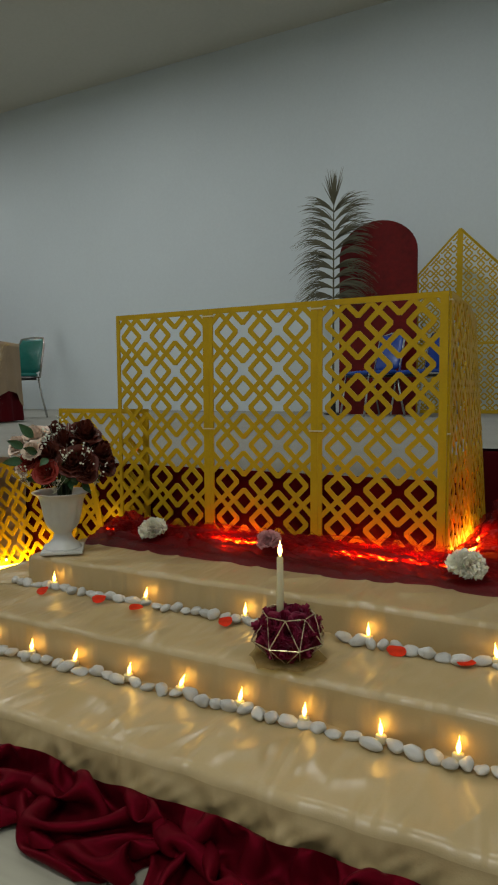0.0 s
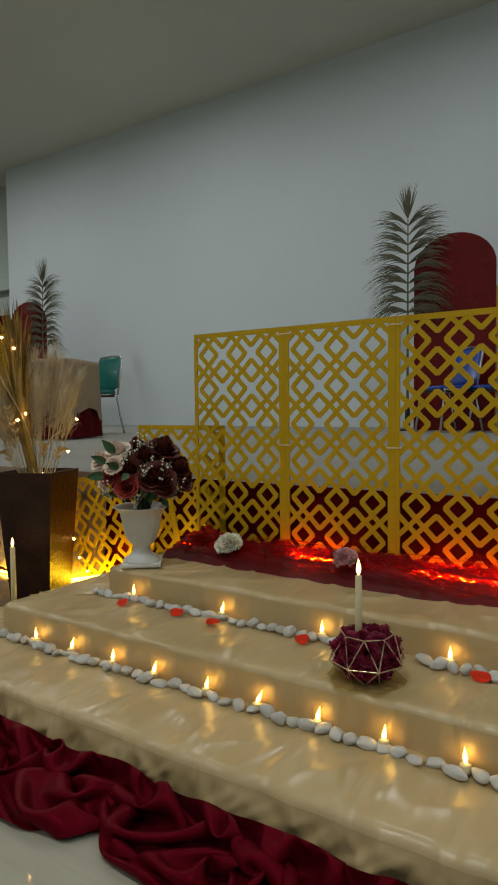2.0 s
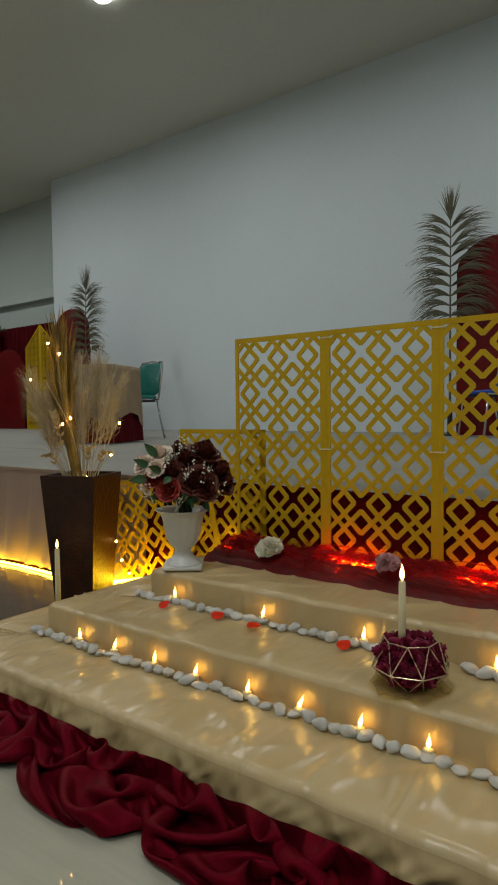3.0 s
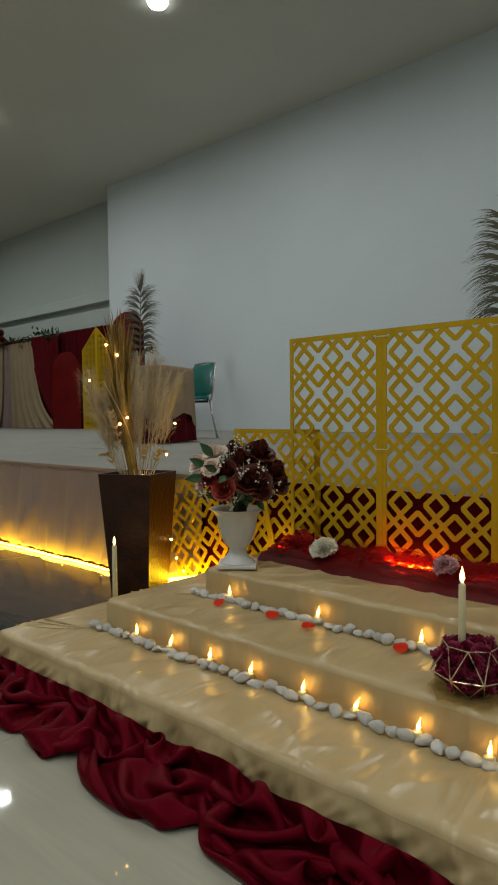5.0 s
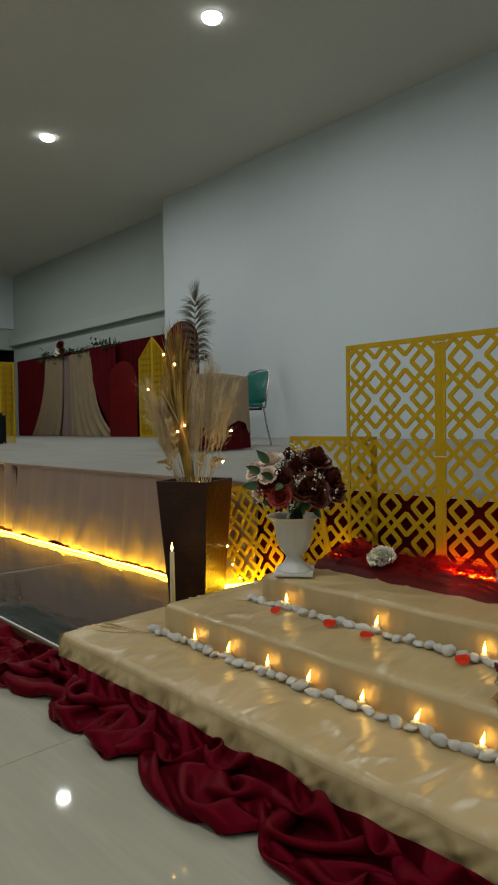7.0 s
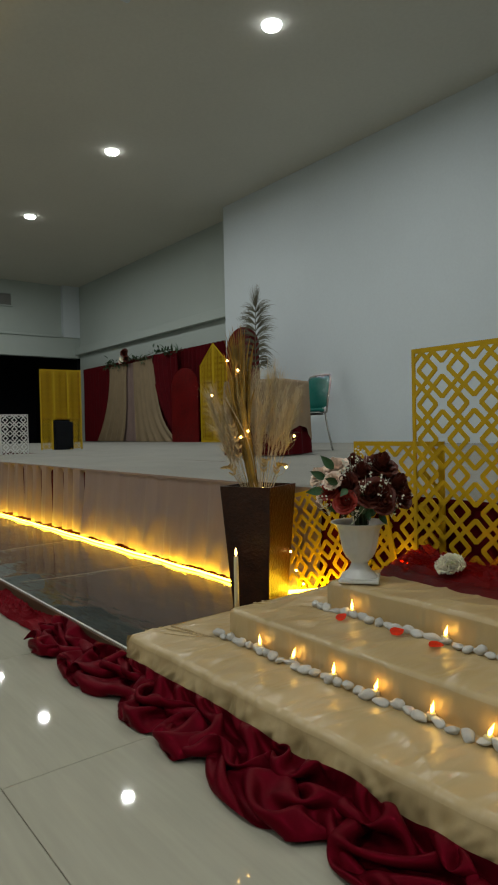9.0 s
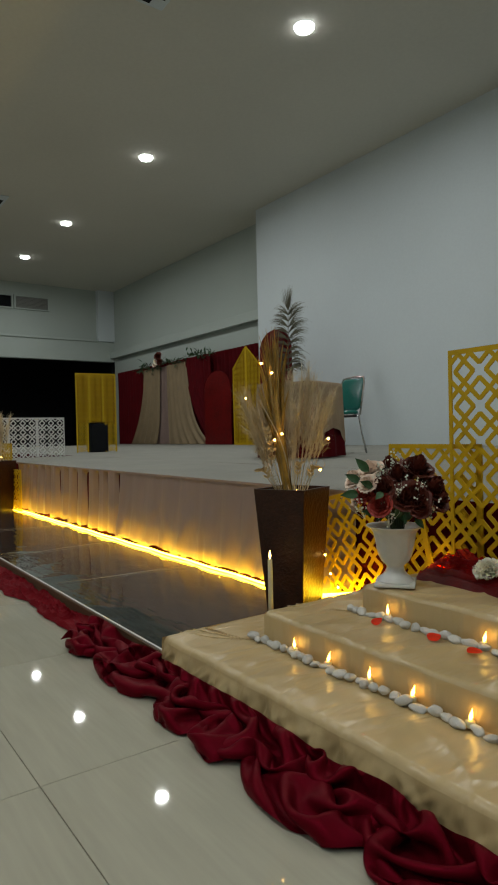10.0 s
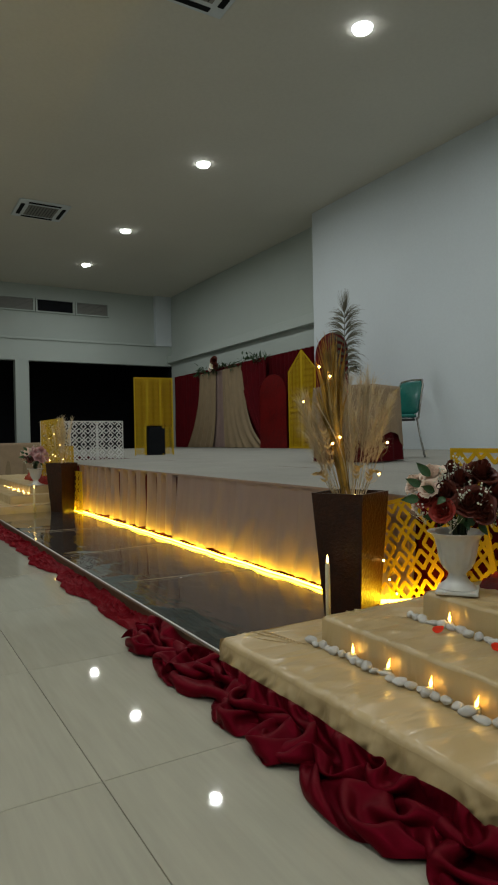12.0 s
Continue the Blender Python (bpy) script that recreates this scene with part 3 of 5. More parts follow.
side_screen = thing("lattice_screen", "two gold cut-out lattice panels along the stage side, leaning inwards", "screen", "lattice screens round the stage", pose(-0.6465, 1.4255, ZB, 0, 0, 89))
for k in range(2):
    side_panel = piece("panel", warped(LAT["gold"][1], k * PANEL_W), side_screen, pose(k * PANEL_W, 0, 0))
    piece("lattice", warped(LAT["gold"][0], k * PANEL_W), side_panel)
for z in (TALL_H - 0.022, TALL_H * 0.49):
    piece("cable_tie", tie_mesh, side_screen, pose(0.0, 0.016, z, 0, 0, -89))
screen(pose(2 * MID_X + 0.65, 1.42, ZB), 3, "three gold cut-out lattice panels on the far steps")
screen(pose(-8.60, 2.50, ZB, 0, 0, -90), 3, "white-backed lattice panels along the far stage side", "white")


def low_screen(x, y, w, h, zb, rz, label, tilt=0, slope=0):
    s = thing("lattice_screen", label, "screen", "lattice screens round the stage", pose(x, y, zb, tilt, -slope, rz))
    piece("frame", frame_mesh(w, h, M_GOLDPAINT), s)
    piece("lattice", lattice_mesh(w, h, M_GOLDPAINT, cols=7 if w > 0.38 else 5), s)
    return s


low_screen(-2.022, 1.448, 0.395, 0.705 - 0.06, 0.06, 0, "lower gold cut-out lattice panel behind the urn")
low_screen(-2.44, 1.432, 0.66, 0.40, 0.055, 0, "short gold lattice panel lit from its foot beside the urn", 0, 13)
low_screen(2 * MID_X + 1.58, 1.448, 0.44, 0.645, 0.06, 0, "lower gold cut-out lattice panel by the far steps")
low_screen(2 * MID_X + 2.14, 1.372, 0.46, 0.40, 0.055, 0, "short gold lattice panel beside the far planter")
solid("led_strip", tube([(-2.38 + 0.05 * k, 1.408 + 0.004 * math.sin(k * 2), 0.072 + 0.0115 * k) for k in range(14)], 0.009, 6), M_LED,
      "glowing warm yellow light strip at the lattice foot", "light strip")


# ---- maroon cloth on the floor along the steps and the basin ----
def cloth_run(x0, x1, n, seed, amp, front, back, zback, m, label, smooth=True):
    def f(u, v):
        x = x0 + u * (x1 - x0)
        yf = front + 0.050 * fold(x * 2.6, seed) + 0.030 * fold(x * 7.5, seed + 1)
        yb = back + 0.004 * fold(x * 9, seed)
        y = yf + (yb - yf) * v
        h = dx = dy = 0.0
        for k, (length, a, swing, curl) in enumerate(((0.056, 0.0150, 0.15, 0.060), (0.036, 0.0085, 0.20, 0.050), (0.021, 0.0024, 0.12, 0.030))):
            g = 2.2 + 0.9 * k
            p = y + swing * fold(x * g, seed + 5 * k) + curl * fold(x * 6.5, y * 8, seed + k)
            q = y + swing * fold((x + 0.004) * g, seed + 5 * k) + curl * fold((x + 0.004) * 6.5, y * 8, seed + k)
            slope = max(min((q - p) / 0.004, 1.6), -1.6)
            w = 2 * math.pi * p / length
            m1 = a * amp * min(max(0.70 + 1.7 * fold(x * 3.1, y * 6, seed + k + 20), 0.05), 1.3)
            h += m1 * math.sin(w)
            c = 0.62 * m1 * math.cos(w) / math.sqrt(1 + slope * slope)
            dx += slope * c
            dy += c
        e = min(v / 0.16, 1.0, (1 - v) / 0.10 + 0.35)
        z = 0.004 + max(e, 0) ** 0.5 * (0.022 * amp + h + 0.034 * amp * abs(fold(x * 4.6, y * 7, seed + 30))) + zback * v ** 3 * (1 + 0.9 * fold(x * 4.1, seed + 7))
        return (x + dx * e, y + dy * e, max(z, 0.003))
    return solid("floor_cloth", sheet(n, 60, f), m, label, "cloth", smooth=smooth)


def settled_cloth(x0, x1, y0, y1, nx, ny, restx, resty, rounds, seed, m, label):
    """A cloth pushed together between y0 and y1 until it buckles into folds, lying on the floor."""
    gx, gy = np.meshgrid(np.linspace(x0, x1, nx), np.linspace(0, 1, ny), indexing="ij")
    lobe = [abs(math.sin(x * 10.5 + 1.6 * fold(x * 1.7, seed))) for x in gx[:, 0]]
    front = np.array([y0 - 0.055 * (l - 0.45) + 0.03 * fold(x * 2.6, seed) for x, l in zip(gx[:, 0], lobe)])[:, None]
    crest = 0.034 + 0.048 * gy ** 1.3 + 0.018 * np.array([[fold(x * 3.3, seed + 6)] for x in gx[:, 0]])
    P = np.zeros((nx, ny, 3))
    for i in range(nx):
        for j in range(ny):
            x, v = gx[i, j], gy[i, j]
            y = front[i, 0] + (y1 - front[i, 0]) * v
            sweep = x / 0.055 + 2.6 * v + 1.8 * fold(x * 2.6, v * 1.7, seed + 2)
            P[i, j] = (x + 0.05 * fold(x * 3.1, y * 6, seed + 2), y + 0.035 * math.sin(math.pi * v) * fold(x * 4.0, y * 7, seed + 3),
                       crest[i, j] * 0.6 + (0.004 + 0.010 * min(1, v * 3)) * math.sin(6.283 * sweep) + 0.030 * fold(x * 9 + y * 6, y * 20 - x * 5, seed + 4) + 0.020 * fold(x * 22, y * 36, seed + 5))

    hem = np.array([0.014 * fold(x * 6, seed + 8) + 0.007 * fold(x * 15, seed + 9) for x in gx[:, 0]])

    def pull(a, b, length, stiff):
        d = b - a
        n = np.sqrt((d * d).sum(-1, keepdims=True)) + 1e-9
        c = d * (stiff * 0.5 * (n - length) / n)
        a += c
        b -= c

    old = P.copy()
    for k in range(rounds):
        vel = (P - old) * 0.90
        old = P.copy()
        P += np.clip(vel, -0.004, 0.004)
        P[..., 2] += (crest * 0.55 - P[..., 2]) * 0.006
        for _ in range(3):
            for o in (0, 1):
                e = (nx - o) // 2 * 2
                pull(P[o:o + e:2], P[o + 1:o + e:2], restx, 0.9)
                e = (ny - o) // 2 * 2
                pull(P[:, o:o + e:2], P[:, o + 1:o + e:2], resty, 0.9)
            for oi in (0, 1):
                e = (nx - oi) // 2 * 2
                pull(P[oi:oi + e:2, :-1], P[oi + 1:oi + e:2, 1:], math.hypot(restx, resty), 0.25)
                pull(P[oi:oi + e:2, 1:], P[oi + 1:oi + e:2, :-1], math.hypot(restx, resty), 0.25)
            for w, st in ((2, 0.12), (4, 0.08), (6, 0.05)):
                pull(P[:-w], P[w:], restx * w, st * 0.5)
                pull(P[:, :-w], P[:, w:], resty * w, st * 0.5)
        top = crest + 0.012
        over = P[..., 2] > top
        P[..., 2] = np.where(over, top + (P[..., 2] - top) * 0.6, P[..., 2])
        P[..., 1] = np.minimum(P[..., 1], y1)
        P[..., 1] = np.maximum(P[..., 1], front)
        P[..., 0] = np.clip(P[..., 0], min(x0, x1), max(x0, x1))
        low = P[..., 2] < 0.004
        P[..., 2] = np.maximum(P[..., 2], 0.004)
        P[low, :2] = P[low, :2] * 0.5 + old[low, :2] * 0.5
        P[:, -1, 1] = y1
        P[:, -1, 2] = crest[:, -1] * 0.84 + hem
        P[:, 0, 2] = np.minimum(P[:, 0, 2], 0.012)
    S = P.copy()
    S[1:-1, 1:-1] = 0.5 * P[1:-1, 1:-1] + 0.125 * (P[:-2, 1:-1] + P[2:, 1:-1] + P[1:-1, :-2] + P[1:-1, 2:])
    me = bpy.data.meshes.new("floor_cloth")
    idx = np.arange(nx * ny).reshape(nx, ny)
    faces = np.stack((idx[:-1, :-1], idx[1:, :-1], idx[1:, 1:], idx[:-1, 1:]), -1).reshape(-1, 4)
    me.from_pydata(S.reshape(-1, 3).tolist(), [], faces.tolist())
    me.polygons.foreach_set("use_smooth", [True] * len(me.polygons))
    me.materials.append(m)
    ob = tagged(new("floor_cloth", me), label, "cloth")
    ob.modifiers.new("finer", "SUBSURF").render_levels = 1
    ob.modifiers["finer"].levels = 1
    return ob


settled_cloth(0.55, -2.72, 0.421, 0.551, 560, 58, 0.0080, 0.0064, 130, 11.0, M_MAROON, "crumpled maroon satin cloth lying along the lowest step")
cloth_run(-2.66, -7.6, 800, 23.0, 0.60, 0.468, 0.580, 0.012, M_REDCLOTH, "gathered red cloth lying along the basin rim")


# ---- pebbles, tea lights, petals ----
def pebble_mesh(seed):
    bm = bmesh.new()
    bmesh.ops.create_icosphere(bm, subdivisions=3, radius=1.0)
    for v in bm.verts:
        n = v.co.normalized()
        v.co = n * (1 + 0.26 * noise.noise(n * 1.2 + Vector((seed * 7.3, 0, 0))) + 0.05 * noise.noise(n * 2.7 + Vector((0, seed * 3.1, 0))))
    return mesh_of(bm, "pebble", M_STONE, True)


PEBBLES = [pebble_mesh(s) for s in range(7)]
rnd = random.Random(5)


def pebble_row(x0, x1, y, z, gaps=()):
    x = x0
    while x < x1:
        a, b, c = rnd.uniform(0.0120, 0.0240), rnd.uniform(0.0105, 0.0160), rnd.uniform(0.0070, 0.0130)
        turn = rnd.uniform(-45, 45)
        reach = math.sqrt((a * math.cos(radians(turn))) ** 2 + (b * math.sin(radians(turn))) ** 2)
        x += reach
        if not any(g0 < x < g1 for g0, g1 in gaps):
            ob = new("pebble", PEBBLES[rnd.randrange(7)])
            ob.matrix_basis = pose(x, y + rnd.uniform(-0.009, 0.007), z + c * 0.90, rnd.uniform(-10, 24), rnd.uniform(-18, 18), turn) @ Matrix.Diagonal((a, b, c, 1))
            tagged(ob, "smooth white river pebble on champagne satin", "pebble", "pebbles along the steps")
        x += reach * rnd.uniform(0.86, 1.0)


pebble_row(-2.005, 0.3, 0.780, Z1)
pebble_row(-1.815, 0.3, 1.015, Z2, [(-0.95, -0.83)])

flame_bm = lathe([(0.0010, 0), (0.0034, 0.004), (0.0046, 0.009), (0.0034, 0.016), (0.0012, 0.024), (0.0003, 0.030)], 10)
FLAME = mesh_of(flame_bm, "flame", M_FLAME, True)
CUP = mesh_of(lathe([(0.0100, 0), (0.0105, 0.002), (0.0105, 0.013), (0.0085, 0.0145), (0.002, 0.015)], 20), "cup", M_WAX, True)


def tea_light(x, y, z, lean):
    t = thing("tea_light", "small white electric tea light with a lit yellow flame", "tea light", "tea lights among the pebbles", pose(x, y, z))
    piece("cup", CUP, t)
    piece("flame", FLAME, t, pose(0, 0, 0.0145, rnd.uniform(-8, 4), lean))


ROW1 = [-1.8, -1.659, -1.508, -1.372, -1.215, -1.08, -0.937, -0.797, -0.647, -0.513, -0.37, -0.22]
ROW2 = [-1.658, -1.341, -1.046, -0.741, -0.477, -0.2]
for k, x in enumerate(ROW1):
    tea_light(x, 0.792, Z1 + 0.004, (2, 14, 6, 16, 15, 22, 12, 5, -4, 2, 8, 4)[k])
for k, x in enumerate(ROW2):
    tea_light(x, 1.027, Z2 + 0.004, (3, 14, 2, 0, -8, 3)[k])


def petal_mesh(seed):
    def f(u, v):
        a, r = 2 * math.pi * u, v
        k = 1 + 0.18 * fold(math.cos(a) * 1.3 + seed, math.sin(a) * 1.3)
        return (0.026 * r * k * math.cos(a), 0.019 * r * k * math.sin(a), 0.004 + 0.004 * r * r * (0.5 + 0.5 * math.sin(2 * a + seed)))
    bm = sheet(18, 4, f)
    bmesh.ops.remove_doubles(bm, verts=bm.verts, dist=0.0002)
    return mesh_of(bm, "petal", M_REDPETAL, True)


PETALS = [petal_mesh(s) for s in (0.3, 1.7, 3.1)]
for k, (x, y) in enumerate(((-1.653, 0.972), (-1.465, 0.985), (-1.335, 0.972), (-1.081, 0.986), (-0.675, 0.993), (-0.537, 0.998))):
    ob = new("rose_petal", PETALS[k % 3])
    ob.matrix_basis = pose(x + 0.005, y + 0.002, Z2 + 0.007, 28 - 18 * (k % 3 == 2), 0, 12 * (k % 3) - 10) @ Matrix.Scale(0.78, 4)
    tagged(ob, "loose curled red rose petal lying on satin", "petal", "petals on the steps")


# ---- roses and leaves ----
def rose_bm(r, seed, layers=4, curl=0.5):
    """Overlapping cupped petals round an upright axis, centre at the heart."""
    rr = random.Random(seed)
    bm = bmesh.new()
    for L in range(layers):
        t = (L + 1) / layers
        n = 3 + L + (L > 1)
        for k in range(n):
            a0 = 2 * math.pi * (k + rr.uniform(-0.2, 0.2)) / n + L * 0.9
            w = (2 * math.pi / n) * (0.95 if L else 1.1)
            rad, hgt = r * (0.04 + 0.74 * t), r * (1.05 - 0.34 * t)

            def f(u, v, a0=a0, w=w, rad=rad, hgt=hgt, t=t, q=rr.uniform(0, 9)):
                s = (u - 0.5) * 2
                a = a0 + s * w * math.sin(math.pi * (0.12 + 0.5 * v))
                open_out = min(v * 7, 1) * rad * (0.35 + 0.65 * v ** 0.7) + r * curl * t * max(v - 0.6, 0) * 0.8 - rad * 0.55 * (1 - t) * max(v - 0.45, 0)
                z = -0.45 * r + hgt * 1.35 * v * (1 - 0.22 * t) - r * 0.55 * t * max(v - 0.68, 0) - 0.24 * r * s * s * v + 0.06 * r * v * fold(s * 2 + q, v * 3)
                k2 = 1 + 0.10 * fold(a * 2 + q, v * 2)
                return (open_out * k2 * math.cos(a), open_out * k2 * math.sin(a), z)
            sheet(7, 7, f, bm)
    bmesh.ops.remove_doubles(bm, verts=bm.verts, dist=0.0005 * r)
    return bm


def leaf_bm(length, width, bend=0.3):
    def f(u, v):
        w = width * math.sin(math.pi * u ** 0.8) * (1 - 0.15 * u)
        s = (v - 0.5) * 2
        return (length * u, s * w / 2, bend * length * (u - u * u * 1.3) + abs(s) * 0.15 * width)
    return sheet(9, 4, f)


def aim(at, direction, spin=0.0):
    """A pose whose z points along direction."""
    return Matrix.Translation(at) @ Vector(direction).normalized().to_track_quat("Z", "Y").to_matrix().to_4x4() @ pose(0, 0, 0, 0, 0, spin)


ROSES = {}


def rose_mesh(m, variant):
    key = (m.name, variant)
    if key not in ROSES:
        ROSES[key] = mesh_of(rose_bm(1.0, variant * 13 + 5, 5), "rose", m, True)
    return ROSES[key]


BLOSSOM = bmesh.new()
_r = random.Random(3)
for _k in range(16):
    _s = bmesh.new()
    bmesh.ops.create_icosphere(_s, subdivisions=1, radius=_r.uniform(0.0035, 0.006))
    joined(BLOSSOM, _s, Matrix.Translation((_r.gauss(0, 0.018), _r.gauss(0, 0.012), _r.gauss(0, 0.022))))
for _k in range(8):
    tube([(0, 0, -0.07), (_r.gauss(0, 0.014), _r.gauss(0, 0.01), _r.gauss(0, 0.018))], 0.0007, 4, BLOSSOM)
BLOSSOM = mesh_of(BLOSSOM, "blossom_sprig", M_BREATH)
LEAF = mesh_of(leaf_bm(1.0, 0.50, 0.12), "leaf", M_LEAF, True)


def urn(at):
    u = thing("urn", "white fluted pedestal urn on the top step", "urn", "urns on the steps", at)
    part("foot", box(-0.067, 0.067, -0.067, 0.067, 0.001, 0.0125, 0.003), M_URN, u, "square plinth")
    part("body", lathe([(0.062, 0.0121), (0.061, 0.017), (0.055, 0.021), (0.053, 0.026), (0.042, 0.034), (0.033, 0.046), (0.0285, 0.058), (0.0285, 0.063), (0.034, 0.070), (0.046, 0.081), (0.054, 0.097),
                        (0.060, 0.120), (0.065, 0.150), (0.071, 0.176), (0.080, 0.190), (0.093, 0.1985), (0.0965, 0.2005), (0.094, 0.2025), (0.088, 0.1985), (0.068, 0.184), (0.060, 0.15),
                        (0.01, 0.149)], 64, 0.020, 16, (0.085, 0.178)), M_URN, u, "", True)
    return u


URN_AT = (-1.705, 1.115, Z3 + 0.003)
urn(pose(*URN_AT, 0, 0, 38) @ Matrix.Scale(0.89, 4))
FAR_URN = (2 * MID_X + 1.735, 1.115, Z3 + 0.003)
urn(pose(*FAR_URN, 0, 0, 38) @ Matrix.Scale(0.89, 4))


def bouquet(centre, back, right, palette, label):
    """Silk roses in the urn; back points away from the room's middle, right across the view."""
    g = thing("flower_arrangement", label, "flowers", "flowers in urns", pose(*centre))
    rr = random.Random(7)
    b, r = Vector(back).normalized(), Vector(right).normalized()
    up = Vector((0, 0, 1))
    heads = [(-0.045, 0.105, -0.05, 0.052, 0), (0.060, 0.180, 0.0, 0.056, 0), (0.100, 0.105, -0.02, 0.055, 0), (0.045, 0.080, -0.075, 0.054, 0), (0.002, 0.150, -0.02, 0.050, 0),
             (0.085, 0.145, 0.05, 0.048, 0), (-0.095, 0.090, -0.045, 0.038, 1), (-0.050, 0.050, -0.085, 0.042, 1), (0.060, 0.045, -0.09, 0.038, 0),
             (-0.075, 0.178, 0.01, 0.046, 2), (-0.125, 0.140, 0.03, 0.044, 2), (-0.115, 0.070, 0.04, 0.040, 2), (0.0, 0.12, 0.09, 0.05, 0), (0.02, 0.05, 0.09, 0.05, 1), (0.115, 0.065, -0.03, 0.046, 0), (0.02, 0.075, -0.085, 0.044, 0), (-0.02, 0.185, 0.03, 0.045, 0), (-0.085, 0.130, -0.06, 0.036, 2)]
    for k, (a, z, d, rad, c) in enumerate(heads):
        z, rad = 0.052 + 0.76 * z, rad * (1.08 if c == 0 else 0.98)
        p = r * a + up * z + b * d
        out = (p - up * 0.02).normalized() - b * 0.45
        ob = piece("rose", rose_mesh(palette[c], k % 4), g, aim(p, out, 50 * k) @ Matrix.Scale(rad, 4))
        part("stem", tube([(r * a * 0.12 + b * d * 0.12) - up * 0.03, (r * a * 0.20 + b * d * 0.20) + up * z * 0.45, p - out.normalized() * rad * 0.4], 0.0028, 6), M_STEM, g)
    for a, z, d in ((-0.055, 0.165, -0.05), (0.012, 0.128, -0.10), (0.062, 0.122, -0.10), (0.10, 0.045, -0.07), (-0.03, 0.03, -0.09), (-0.01, 0.205, 0.0), (-0.03, 0.19, -0.03), (0.015, 0.20, -0.02), (-0.11, 0.05, -0.05), (0.12, 0.08, -0.03)):
        piece("blossom_sprig", BLOSSOM, g, aim(r * a + up * (z * 0.8 + 0.045) + b * d, up + r * a * 3 - b * 0.5, rr.uniform(0, 360)) @ Matrix.Scale(0.72, 4))
    for a, z, d, ln, lift in ((-0.115, 0.185, -0.03, 0.095, 0.75), (-0.155, 0.105, -0.05, 0.095, -0.05), (-0.150, 0.150, -0.04, 0.085, 0.45), (-0.10, 0.135, -0.09, 0.08, 0.3), (-0.06, 0.115, -0.11, 0.07, -0.3), (-0.06, 0.03, -0.07, 0.06, -0.3), (0.07, 0.02, -0.07, 0.07, -0.6), (0.02, 0.03, -0.09, 0.06, -0.4),
                              (0.09, 0.05, -0.05, 0.07, -0.4), (-0.10, 0.05, -0.03, 0.06, -0.5), (0.0, 0.08, -0.08, 0.07, 0.2), (0.03, 0.10, -0.07, 0.07, 0.3), (0.10, 0.03, 0.05, 0.07, -0.3), (-0.08, 0.10, 0.07, 0.08, 0.3), (-0.03, 0.02, -0.06, 0.09, 0.1), (0.03, 0.015, -0.06, 0.09, 0.2), (0.0, 0.02, -0.08, 0.08, 0.6),
                              (-0.09, 0.035, -0.06, 0.08, 0.1), (0.085, 0.04, -0.06, 0.08, 0.0), (0.05, 0.03, -0.08, 0.08, 0.7), (-0.05, 0.025, -0.07, 0.08, 0.7)):
        d0 = (r * a * 6 + b * d * 5 + up * lift).normalized()
        face = (-b - d0 * d0.dot(-b) + up * 0.3).normalized()
        side = face.cross(d0).normalized()
        q = Matrix((d0, side, d0.cross(side))).transposed().to_4x4()
        piece("leaf", LEAF, g, Matrix.Translation(r * a * 0.72 + up * (z * 0.8 + 0.036) + b * d * 0.9) @ q @ Matrix.Scale(ln * 0.62, 4))
    return g


bouquet((URN_AT[0] + 0.006, URN_AT[1] + 0.007, URN_AT[2] + 0.160), (-0.68, 0.73, 0), (0.66, 0.75, 0), (M_ROSEDARK, M_ROSERED, M_ROSEPINK),
        "full bouquet of dark burgundy, rust and blush silk roses")
bouquet((FAR_URN[0], FAR_URN[1], FAR_URN[2] + 0.19), (-0.97, 0.2, 0), (0.2, 0.97, 0), (M_PINKFLOWER, M_ROSEDARK, M_ROSEPINK),
        "full bouquet of blush pink silk roses in the far urn")


